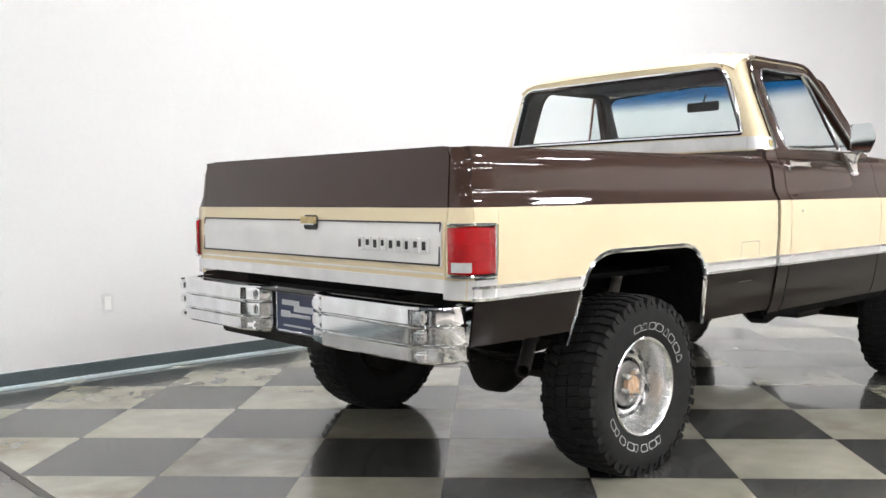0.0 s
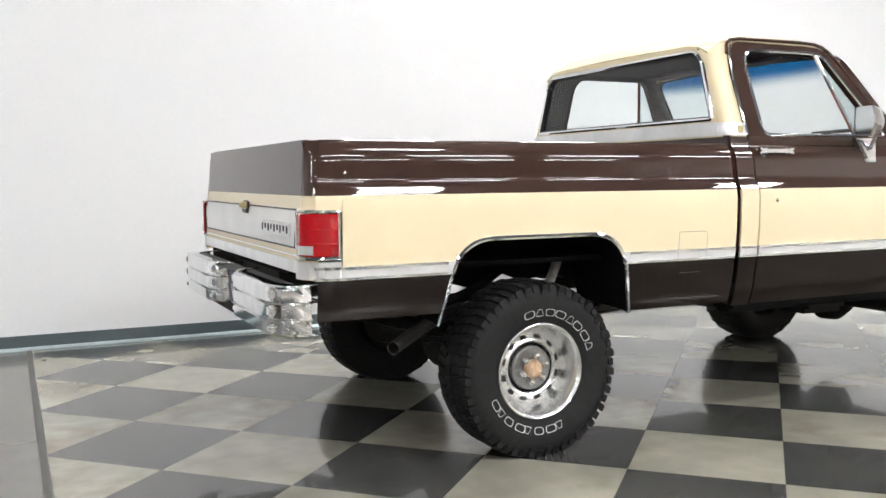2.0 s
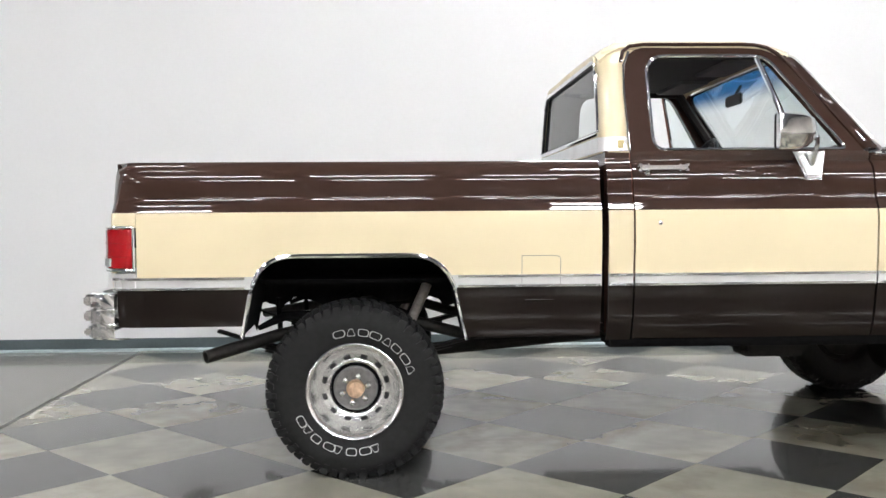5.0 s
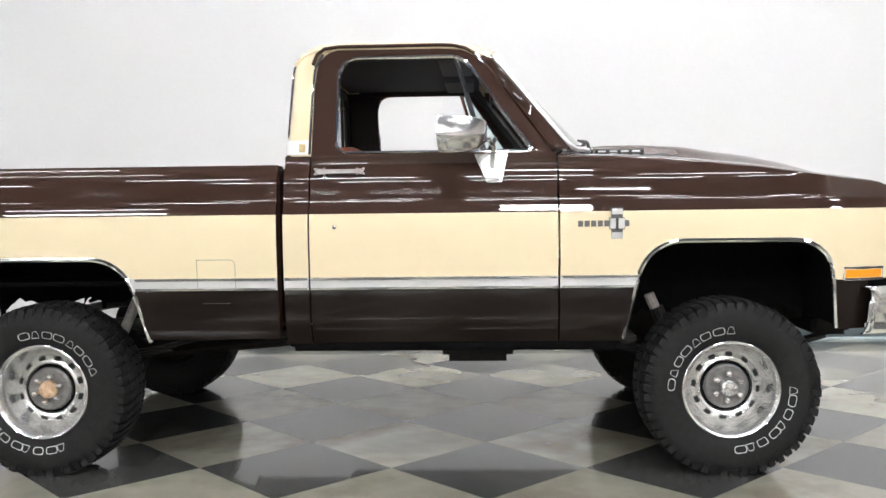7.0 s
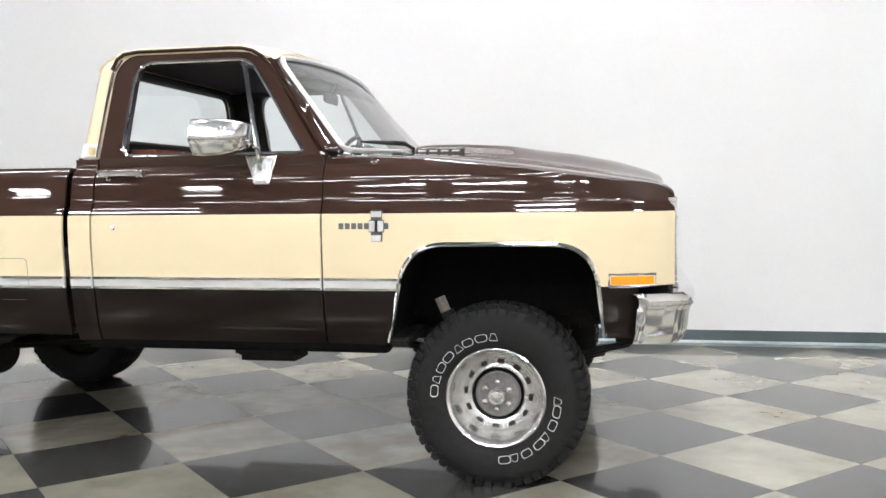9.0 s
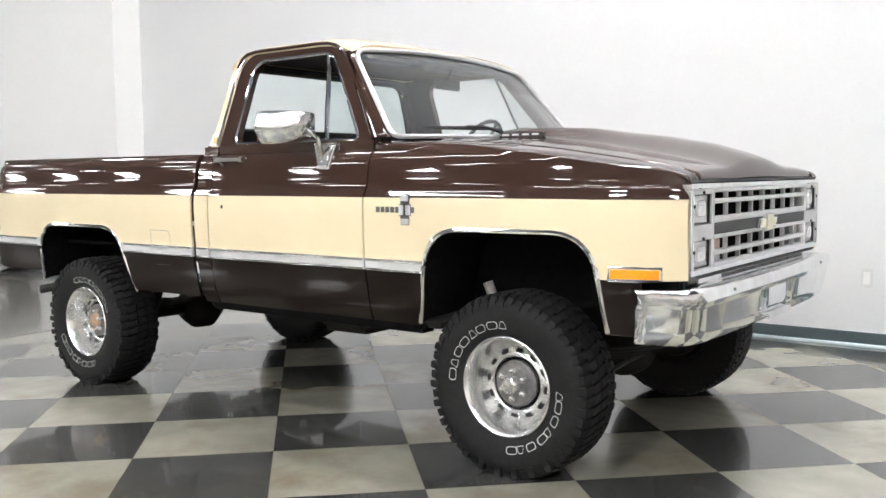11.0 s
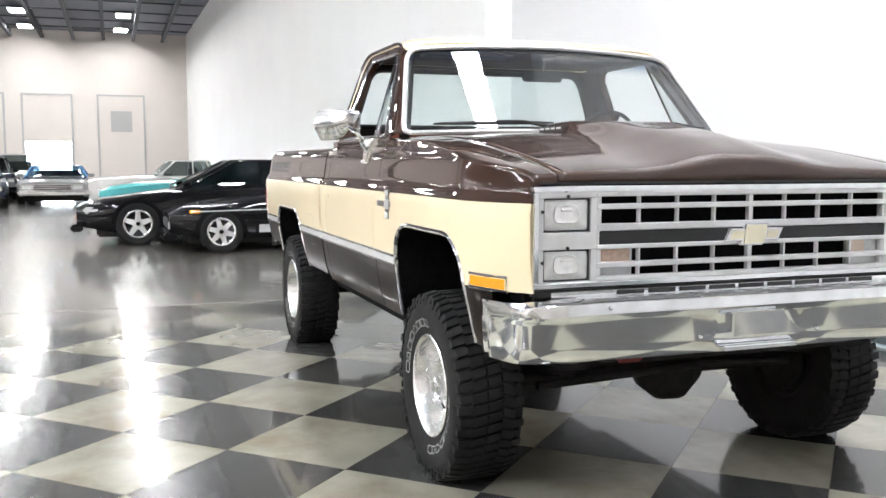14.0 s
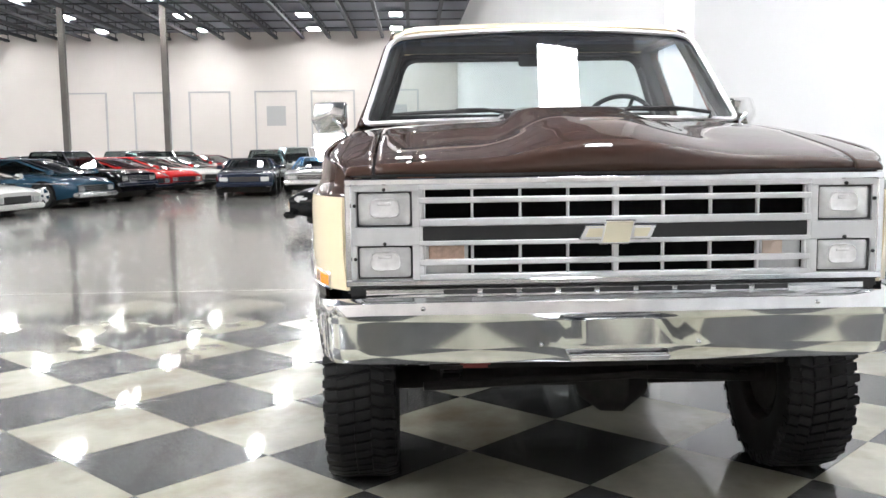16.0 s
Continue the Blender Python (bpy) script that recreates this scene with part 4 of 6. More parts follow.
    # side marker
    bm = bmesh.new()
    rows = []
    yy = lambda x, d=0.0: s * (half_width(x, 0.86) + d)
    for x in np.linspace(3.452, 3.622, 5):
        rows.append([(x, yy(x, -0.01), 0.840), (x, yy(x, 0.010), 0.843), (x, yy(x, 0.010), 0.877), (x, yy(x, -0.01), 0.880)])
    grid(bm, rows)
    mk = part("side_marker", bm, AMBER, TRUCK, "amber side marker lamp")
    bm = bmesh.new()
    pts = [(3.445, yy(3.445, 0.006), 0.836), (3.535, yy(3.535, 0.006), 0.836), (3.629, yy(3.629, 0.006), 0.836), (3.629, yy(3.629, 0.006), 0.884), (3.535, yy(3.535, 0.006), 0.884), (3.445, yy(3.445, 0.006), 0.884)]
    tube(bm, pts + pts[:1], 0.006, 6)
    part("marker_surround", bm, CHROME, mk)
    # wing badge: plain bars and a cross of small blocks
    yb = lambda x: s * (half_width(x, 1.08) + 0.003)
    for k in range(8):
        x = 2.336 + 0.0275 * k
        bm = bmesh.new()
        box(bm, x, x + 0.021, yb(x) - 0.004, yb(x) + 0.006, 1.071, 1.096)
        part("wing_badge_bar", bm, BADGE_GREY, TRUCK, "dark grey badge bar", 0)
    cross = part("wing_badge_cross", box(boxed(2.462, 2.536, yb(2.5) - 0.004, yb(2.5) + 0.007, 1.054, 1.112, bevel=0.004), 2.470, 2.528, yb(2.5) - 0.004, yb(2.5) + 0.0065, 1.014, 1.152, bevel=0.006), BADGE_GREY, TRUCK, "dark cross-shaped badge")
    for x0, x1, z0, z1 in ((2.477, 2.521, 1.121, 1.145), (2.477, 2.521, 1.020, 1.046), (2.468, 2.494, 1.061, 1.105), (2.504, 2.530, 1.061, 1.105)):
        part("badge_inset", boxed(x0, x1, min(yb(2.5) + s * 0.004, yb(2.5) + s * 0.0095), max(yb(2.5) + s * 0.004, yb(2.5) + s * 0.0095), z0, z1, bevel=0.002, seg=1), SILVER, cross)
part("nose_under_panel", boxed(3.60, 3.70, -0.86, 0.86, 0.815, 0.855, bevel=0.01), BLACK, TRUCK)

# front bumper: swept chrome blade with flat ends turned back round the corner
BUMPER_PLAN = [(0.0, 3.800), (0.10, 3.800), (0.172, 3.800), (0.205, 3.799), (0.30, 3.799), (0.60, 3.794), (0.80, 3.786), (0.856, 3.778), (0.892, 3.764), (0.918, 3.742), (0.934, 3.712), (0.950, 3.660), (0.966, 3.600), (0.976, 3.560)]
bm = bmesh.new()
rows = []
for y, xf in [(-p, q) for p, q in BUMPER_PLAN[:0:-1]] + BUMPER_PLAN:
    e = max(0.0, (abs(y) - 0.72) / 0.256)
    drop = 0.016 * e * e
    tuck = 1 - 0.55 * min(1, max(0, (abs(y) - 0.90) / 0.05))
    rows.append([(xf - 0.075 * tuck, y * 0.985, 0.820 - drop), (xf - 0.02 * tuck, y, 0.819 - drop), (xf, y, 0.806 - drop), (xf + 0.003, y, 0.772 - drop), (xf - 0.010 * tuck, y, 0.754 - drop * 0.6), (xf - 0.016 * tuck, y, 0.742 - drop * 0.5),
                 (xf - 0.026 * tuck, y * 0.993, 0.660), (xf - 0.036 * tuck, y * 0.985, 0.622), (xf - 0.050 * tuck, y * 0.98, 0.606), (xf - 0.075 * tuck, y * 0.975, 0.604)])
for y, row in zip([-p for p, q in BUMPER_PLAN[:0:-1]] + [p for p, q in BUMPER_PLAN], rows):
    if abs(y) < 0.18:
        row[4:8] = [(p[0] - d, p[1], p[2]) for p, d in zip(row[4:8], (0.001, 0.013, 0.012, 0.004))]
grid(bm, rows)
fb = new("front_bumper")
fb.parent = TRUCK
fb["label"] = "chrome front bumper with a plate recess"
thicken(part("bumper_blade", bm, CHROME, fb, "", 40), 0.006, 0.0, False)
part("plate_ledge", boxed(3.762, 3.792, -0.160, 0.160, 0.611, 0.632, bevel=0.006), CHROME, fb, "chrome ledge below the empty plate place")
for y, z in ((-0.62, 0.79), (-0.24, 0.79), (0.24, 0.79), (0.62, 0.79), (-0.25, 0.665), (0.25, 0.665)):
    x = 3.796 if z > 0.75 else 3.776
    part("bumper_bolt", lathe(bmesh.new(), [(0, 0.007), (0.006, 0.006), (0.008, 0.0), (0.008, -0.01)], 10, "x", (x, y, z)), CHROME, fb)
part("air_slot_panel", boxed(3.700, 3.722, -0.80, 0.80, 0.822, 0.840), CHROME, fb, smooth=0)
for k in range(9):
    y = -0.50 + k * 0.125
    part("air_slot", boxed(3.722, 3.7245, y - 0.054, y + 0.054, 0.824, 0.8385), BLACK, fb, smooth=0)

# tailgate and rear end
tg = new("tailgate")
tg.parent = TRUCK
tg["label"] = "brown and cream tailgate with a pale ribbed panel"


def rear_x(z):
    return -1.010 - 0.018 * max(0, min(1, (1.135 - z) / 0.10)) + 0.010 * max(0, (z - 1.16) / 0.18)


def rear_sheet(name, y0, y1, z0, z1, material, proud=0.0, label="", parent=tg, rows=8):
    bm = bmesh.new()
    grid(bm, [[(rear_x(z0 + (z1 - z0) * k / rows) - proud, y, z0 + (z1 - z0) * k / rows) for k in range(rows + 1)] for y in (y0, (y0 + y1) / 2, y1)])
    return thicken(part(name, bm, material, parent, label), 0.008, 0.0)


bm = bmesh.new()
rows = []
for y in [-0.875, -0.873, -0.868, -0.860, -0.848, -0.835, -0.6, 0.0, 0.6, 0.835, 0.848, 0.860, 0.868, 0.873, 0.875]:
    d = max(0.0, (abs(y) - 0.835) / 0.040)
    zt = 1.346 - 0.040 * (1 - math.sqrt(max(0.0, 1 - d * d)))
    rows.append([(rear_x(1.135 + (zt - 1.135) * k / 14), y, 1.135 + (zt - 1.135) * k / 14) for k in range(15)])
grid(bm, rows)
thicken(part("gate_upper", bm, BROWN, tg, "brown upper tailgate with rounded corners"), 0.008, 0.0)
rear_sheet("gate_middle", -0.875, 0.875, 0.885, 1.135, CREAM)
rear_sheet("gate_panel", -0.862, 0.862, 0.932, 1.085, WHITE_PANEL, 0.006, "pale brushed insert panel")
for z in (0.935, 1.082):
    rear_sheet("gate_panel_line", -0.858, 0.858, z - 0.003, z + 0.003, BLACK, 0.0095, rows=1)
for y in (-0.855, 0.855):
    rear_sheet("gate_panel_line", y - 0.003, y + 0.003, 0.938, 1.079, BLACK, 0.0095, rows=1)
rear_sheet("gate_lower_moulding", -0.875, 0.875, 0.838, 0.885, SILVER, 0.008, "bright lower moulding", rows=3)
rear_sheet("gate_moulding_line", -0.872, 0.872, 0.902, 0.908, SILVER, 0.004, rows=1)
part("gate_rail", boxed(-0.998, -0.962, -0.835, 0.835, 1.338, 1.351, bevel=0.006), BROWN, tg)
bm = boxed(-1.046, -1.030, -0.112, -0.020, 1.044, 1.104, bevel=0.006)
part("gate_handle_recess", bm, BLACK, tg, "dark handle recess")
part("gate_handle", boxed(-1.056, -1.040, -0.108, -0.024, 1.064, 1.090, bevel=0.006), CHROME, tg)
part("gate_handle_tape", boxed(-1.0585, -1.0465, -0.118, -0.02, 1.070, 1.098), TAPE, tg, "yellowed tape on the handle", 0)
for k in range(9):
    y = -0.395 - 0.0465 * k
    w = 0.040 if k % 3 else 0.036
    bm = boxed(-1.050, -1.034, y - w, y, 0.974, 1.028, bevel=0.004, seg=1)
    part("badge_block", bm, SILVER, tg, smooth=0)
    part("badge_inset", boxed(-1.0522, -1.0498, y - w + 0.011, y - 0.011, 0.986 + 0.008 * (k % 2), 1.016), BLACK, tg, smooth=0)
for s in (-1, 1):
    # rear corner post of the bed
    bm = bmesh.new()
    rows = []
    for z in np.linspace(BELT, RAIL, 9):
        w = half_width(-0.93, z)
        d = 0.034 * max(0, (z - 1.14) / 0.20)
        rows.append([(-0.980 + d, s * (half_width(-0.98, z)), z), (-0.998 + d, s * (half_width(-0.98, z) - 0.014), z), (rear_x(z), s * (w - 0.06), z), (rear_x(z), s * 0.880, z)])
    grid(bm, rows)
    thicken(part("bed_corner_upper", bm, BROWN, TRUCK, "", 60), 0.006, 0.0)
    bm = bmesh.new()
    rows = []
    for z in np.linspace(0.815, BELT, 9):
        rows.append([(-0.986, s * (half_width(-0.986, z)), z), (-1.004, s * (half_width(-0.98, z) - 0.02), z), (rear_x(z), s * 0.91, z), (rear_x(z), s * 0.880, z)])
    grid(bm, rows)
    thicken(part("bed_corner_lower", bm, CREAM, TRUCK, "", 60), 0.006, 0.0)
    bm = bmesh.new()
    rows = []
    for z in (0.818, 0.842, 0.866, 0.885):
        rows.append([(-0.90, s * (half_width(-0.93, z) + 0.008), z), (-0.985, s * (half_width(-0.985, z) + 0.009), z), (-1.005, s * (half_width(-1.0, z) - 0.01), z), (-1.038, s * 0.91, z), (-1.040, s * 0.878, z)])
    grid(bm, rows)
    thicken(part("corner_trim", bm, SILVER, TRUCK, "bright corner moulding", 60), 0.006, 0.0)
    # tail lamp wrapping the corner
    tl = new("tail_lamp")
    tl.parent = TRUCK
    tl["label"] = "tall red tail lamp with a clear reverse window"
    bm = bmesh.new()
    rows = []
    for z in (0.903, 0.910, 0.985, 1.064, 1.071):
        e = 0.0 if 0.905 < z < 1.068 else -0.012
        rows.append([(-0.912, s * (1.0 + e), z), (-0.95, s * (1.003 + e), z), (-0.985, s * (0.994 + e), z), (-1.014 - e, s * 0.972, z), (-1.036 - e, s * 0.940, z), (-1.044 - e, s * 0.905, z)])
    grid(bm, rows)
    thicken(part("lens", bm, RED_LENS, tl, "red lens", 30), 0.006, 0.0, False)
    bm = bmesh.new()
    grid(bm, [[(x, s * y, z) for x, y in ((-1.046, 0.926), (-1.040, 0.944), (-1.021, 0.972), (-1.008, 0.986))] for z in (0.914, 0.918, 0.944, 0.948)])
    thicken(part("reverse_lens", bm, CLEAR_LENS, tl, "clear reverse lamp window"), 0.008, 0.0)
    for z in (0.955, 1.010):
        bm = bmesh.new()
        tube(bm, [(-0.915, s * 1.005, z), (-0.95, s * 1.007, z), (-0.987, s * 0.998, z), (-1.017, s * 0.975, z), (-1.040, s * 0.942, z), (-1.047, s * 0.905, z)], 0.0022, 5)
        part("lens_rib", bm, RED_LENS, tl)
    bm = bmesh.new()
    for z in (0.898, 1.077):
        tube(bm, [(-0.908, s * 1.002, z), (-0.95, s * 1.003, z), (-0.985, s * 0.994, z), (-1.014, s * 0.970, z), (-1.036, s * 0.938, z), (-1.044, s * 0.905, z)], 0.006, 6)
    tube(bm, [(-0.908, s * 1.002, 0.898), (-0.908, s * 1.002, 1.077)], 0.006, 6)
    part("bright_surround", bm, CHROME, tl)
    # bed rail cap and inside wall
    part("bed_rail", boxed(-0.955, 1.056, min(s * 0.80, s * 0.925), max(s * 0.80, s * 0.925), 1.334, 1.348, bevel=0.006), BROWN, TRUCK)
    part("bed_inner_wall", boxed(-1.0, 1.05, min(s * 0.80, s * 0.812), max(s * 0.80, s * 0.812), 0.985, 1.335), BROWN_LOW, TRUCK)
    bm = bmesh.new()
    grid(bm, [[(x, s * (half_width(x, z) + 0.0112), z) for z in np.linspace(0.812, 0.947, 5)] for x in (0.712, 0.7142)])
    grid(bm, [[(x, s * (half_width(x, z) + 0.0112), z) for z in np.linspace(0.812, 0.925, 5)] for x in (0.8768, 0.879)])
    grid(bm, [[(x, s * (half_width(x, 0.946) + 0.0112), z) for z in (0.9445, 0.9467)] for x in (0.714, 0.857)])
    arc = [(0.857 + r * math.sin(a), 0.9247 + r * math.cos(a)) for r in (0.0198, 0.022) for a in np.linspace(0, math.pi / 2, 7)]
    grid(bm, [[(x, s * (half_width(x, z) + 0.0112), z) for x, z in (arc[k], arc[k + 7])] for k in range(7)])
    part("fuel_door_seam", bm, BADGE_GREY, TRUCK, "thin fuel door seam", 0)
    bm = bmesh.new()
    tube(bm, [(x, s * (half_width(x, 0.757) + 0.004), 0.757) for x in (0.730, 0.77, 0.81, 0.85)], 0.0025, 6)
    part("fuel_door_lip", bm, BADGE_GREY, TRUCK, "lower lip of the fuel door")
part("bed_floor", boxed(-1.0, 1.05, -0.81, 0.81, 0.82, 0.84), LINER, TRUCK)
part("bed_front_wall", boxed(1.035, 1.055, -0.90, 0.90, 0.62, 1.338), BROWN, TRUCK)

# rear bumper: two ribbed chrome halves with the plate between
rb = new("rear_bumper")
rb.parent = TRUCK
rb["label"] = "ribbed chrome rear bumper in two halves"


def bumper_half(s):
    prof = [(0.050, 0.796), (0.0, 0.795), (-0.006, 0.788), (-0.008, 0.740), (0.003, 0.734), (0.003, 0.729), (-0.008, 0.723), (-0.008, 0.673), (0.003, 0.667), (0.003, 0.662), (-0.008, 0.656), (-0.006, 0.612), (0.008, 0.604), (0.05, 0.604)]
    ys = [0.172, 0.188, 0.205, 0.250, 0.290, 0.310, 0.780, 0.825, 0.875, 0.918, 0.943, 0.952]
    xs = [-1.050, -1.092, -1.118, -1.130, -1.140, -1.150, -1.150, -1.146, -1.132, -1.106, -1.064, -1.000]
    bm = bmesh.new()
    grid(bm, [[(x + dx, s * (y - 0.015 * (dx > 0.02)), z) for dx, z in prof] for x, y in zip(xs, ys)])
    thicken(part("bumper_half", bm, CHROME, rb, "", 25), 0.006, 0.0, False)
    for z0, z1 in ((0.742, 0.784), (0.676, 0.720), (0.614, 0.645)):
        part("bumper_inner_rib", boxed(-1.146, -1.112, min(s * 0.215, s * 0.285), max(s * 0.215, s * 0.285), z0, z1, bevel=0.008), CHROME, rb)
        part("bumper_cap_rib", boxed(-1.156, -1.115, min(s * 0.845, s * 0.893), max(s * 0.845, s * 0.893), z0, z1, bevel=0.008), CHROME, rb)


bumper_half(-1)
bumper_half(1)
part("bumper_step_pad", boxed(-1.13, -1.04, -0.93, 0.93, 0.786, 0.7925), BLACK, rb, "black step pad", 0)
part("plate_mount", boxed(-1.060, -1.045, -0.172, 0.172, 0.60, 0.795, bevel=0.004), CHROME, rb)
lp = new("number_plate")
lp.parent = TRUCK
lp.location = (0.080, 0, 0)
part("plate_blank", boxed(-1.152, -1.148, -0.152, 0.152, 0.616, 0.776, bevel=0.001, seg=1), BLUE_PLATE, lp, "dark blue dealer plate", 0)
bm = bmesh.new()
ring_box(bm, -0.158, 0.158, 0.610, 0.782, 0.008, -1.156, -1.147, 0.002)
part("plate_frame", bm, CHROME, lp, smooth=0)
bm = bmesh.new()
for y0, y1, z0, z1 in ((-0.12, 0.02, 0.700, 0.726), (-0.02, 0.11, 0.724, 0.746), (0.05, 0.12, 0.672, 0.700), (-0.10, 0.06, 0.676, 0.690), (-0.10, 0.10, 0.634, 0.642)):
    box(bm, -1.1545, -1.152, y0, y1, z0, z1)
part("plate_bars", bm, PLATE_INK, lp, "pale bars", 0)
part("lower_hitch_bar", boxed(-1.08, -1.00, -0.20, 0.62, 0.560, 0.602, bevel=0.008), UNDER, rb, "black bar under the bumper")

# underside: frame rails, axles, springs, tank, exhaust
bm = bmesh.new()
for s in (-1, 1):
    ya, yb = min(s * 0.40, s * 0.47), max(s * 0.40, s * 0.47)
    grid(bm, [[(x, ya, z), (x, yb, z), (x, yb, z + 0.13), (x, ya, z + 0.13)] for x, z in ((3.55, 0.61), (0.75, 0.61), (0.45, 0.70), (0.25, 0.775), (-0.45, 0.775), (-0.62, 0.72), (-0.98, 0.70))], close_v=True)
for x, z in ((-0.9, 0.72), (0.6, 0.66), (1.5, 0.62), (2.4, 0.62), (3.5, 0.62)):
    box(bm, x - 0.05, x + 0.05, -0.44, 0.44, z, z + 0.08)
part("chassis_frame", bm, UNDER, TRUCK, "black ladder frame")
part("cab_floor", boxed(1.10, 2.60, -0.90, 0.90, 0.56, 0.60, bevel=0.01), UNDER, TRUCK)
part("bed_underside", boxed(-0.98, 1.05, -0.55, 0.55, 0.80, 0.818), LINER, TRUCK)
part("engine_sump", boxed(2.50, 3.30, -0.30, 0.30, 0.50, 0.80, bevel=0.05), UNDER, TRUCK)
part("inner_engine_bay", boxed(2.45, 3.58, -0.55, 0.55, 0.70, 1.22, bevel=0.02), LINER, TRUCK)
part("transfer_case", boxed(1.55, 2.05, -0.22, 0.18, 0.44, 0.64, bevel=0.05), UNDER, TRUCK)
part("fuel_tank", boxed(1.75, 2.07, -0.78, -0.55, 0.46, 0.60, bevel=0.03), UNDER, TRUCK, "dark box under the cab")
for s in (-1, 1):
    part("rocker_sill", boxed(1.09, 2.53, min(s * 0.80, s * 0.925), max(s * 0.80, s * 0.925), 0.535, 0.60, bevel=0.02), LINER, TRUCK)
for ax, hub in ((0.0, -0.12), (2.985, 0.14)):
    bm = bmesh.new()
    tube(bm, [(ax, -0.76, 0.372), (ax, 0.76, 0.372)], 0.046, 12)
    lathe(bm, [(0.0, -0.16), (0.09, -0.13), (0.15, -0.05), (0.155, 0.04), (0.09, 0.13), (0.0, 0.16)], 20, "y", (ax, hub, 0.372))
    tube(bm, [(ax, hub, 0.39), (1.80 if ax < 1 else 2.0, -0.02 if ax < 1 else 0.1, 0.53)], 0.034, 10)
    part("axle", bm, UNDER, TRUCK, "axle with differential")
    for s in (-1, 1):
        bm = bmesh.new()
        for k in range(5):
            L = 0.66 - 0.11 * k
            pts = [(ax + L * u, s * 0.52, 0.46 - 0.013 * k + 0.12 * (u * L / 0.66) ** 2) for u in np.linspace(-1, 1, 9)]
            grid(bm, [[(p[0], p[1] - 0.032, p[2] - 0.005), (p[0], p[1] + 0.032, p[2] - 0.005), (p[0], p[1] + 0.032, p[2] + 0.005), (p[0], p[1] - 0.032, p[2] + 0.005)] for p in pts], close_v=True)
        box(bm, ax - 0.07, ax + 0.07, s * 0.52 - 0.05, s * 0.52 + 0.05, 0.40, 0.48, bevel=0.01)
        part("leaf_spring", bm, UNDER, TRUCK)
        d = 0.34 if ax < 1 else -0.33
        bm = bmesh.new()
        tube(bm, [(ax + d * 0.45, s * (0.60 if ax < 1 else 0.66), 0.42), (ax + d * (0.95 if ax < 1 else 0.88), s * (0.595 if ax < 1 else 0.66), 0.80 if ax < 1 else 0.75)], 0.024, 10)
        part("shock_absorber", bm, SHOCK, TRUCK, "pale worn shock absorber")
        bm = bmesh.new()
        tube(bm, [(ax + d * 0.40, s * (0.60 if ax < 1 else 0.66), 0.38), (ax + d * (0.62 if ax < 1 else 0.78), s * (0.598 if ax < 1 else 0.66), 0.56 if ax < 1 else 0.69)], 0.031, 10)
        part("shock_lower_tube", bm, UNDER, TRUCK)
for s in (-1, 1):
    bm = bmesh.new()
    tube(bm, [(-0.46, s * 0.60, 0.60), (-0.34, s * 0.60, 0.655), (-0.22, s * 0.60, 0.665), (-0.10, s * 0.60, 0.70), (0.0, s * 0.60, 0.76)], [0.012, 0.022, 0.016, 0.022, 0.014], 8)
    part("brake_hose", bm, LINER, TRUCK)
    bm = bmesh.new()
    tube(bm, [(-0.36, s * 0.58, 0.56), (-0.37, s * 0.58, 0.74)], 0.013, 6)
    part("axle_bracket", bm, LINER, TRUCK)
    bm = bmesh.new()
    tube(bm, [(1.3, s * 0.33, 0.55), (0.5, s * 0.50, 0.55), (0.25, s * 0.56, 0.62), (-0.20, s * 0.57, 0.60), (-0.36, s * 0.66, 0.575), (-0.50, s * 0.77, 0.545), (-0.645, s * 0.88, 0.512)], 0.027, 10, caps=False)
    thicken(part("exhaust_pipe", bm, PIPE, TRUCK, "dull steel exhaust pipe", 60), 0.004, 0.0)
bm = bmesh.new()
tube(bm, [(3.25, -0.62, 0.40), (3.20, 0.2, 0.42), (3.2, 0.62, 0.40)], 0.018, 8)
part("steering_link", bm, UNDER, TRUCK)
part("steering_damper", boxed(3.625, 3.66, -0.50, -0.40, 0.565, 0.592, bevel=0.01), RED_PAINT, TRUCK, "small red damper")
part("front_crossmember", boxed(3.45, 3.62, -0.62, 0.62, 0.55, 0.64, bevel=0.02), UNDER, TRUCK)
for s in (-1, 1):
    part("bumper_bracket", boxed(3.44, 3.76, min(s * 0.40, s * 0.46), max(s * 0.40, s * 0.46), 0.62, 0.74), UNDER, TRUCK, smooth=0)
    part("inner_wing_front", boxed(3.56, 3.68, min(s * 0.60, s * 0.88), max(s * 0.60, s * 0.88), 0.64, 0.85), LINER, TRUCK, smooth=0)

# cabin
part("seat_back", boxed(1.18, 1.40, -0.74, 0.74, 0.95, 1.436, bevel=0.05, seg=3), SEAT, TRUCK, "tan cloth bench seat back")
part("seat_cushion", boxed(1.25, 1.78, -0.72, 0.72, 0.80, 0.99, bevel=0.05, seg=3), SEAT, TRUCK, "tan cloth bench cushion")
bm = boxed(2.06, 2.36, -0.82, 0.82, 1.16, 1.388, bevel=0.05, seg=3)
part("dashboard", bm, CABIN, TRUCK, "dark dashboard")
bm = bmesh.new()
wheel_m = Matrix.Translation((1.93, 0.40, 1.37)) @ Matrix.Rotation(radians(-62), 4, "Y")
ring = [wheel_m @ Vector((0.19 * math.cos(a), 0.19 * math.sin(a), 0)) for a in np.linspace(0, 2 * math.pi, 33)]
tube(bm, ring, 0.012, 8)
for a in (0.3, math.pi - 0.3, -math.pi / 2):
    tube(bm, [wheel_m @ Vector((0, 0, -0.03)), wheel_m @ Vector((0.19 * math.cos(a), 0.19 * math.sin(a), 0))], 0.010, 6)
tube(bm, [wheel_m @ Vector((0, 0, 0.0)), wheel_m @ Vector((0, 0, -0.20))], 0.035, 10)
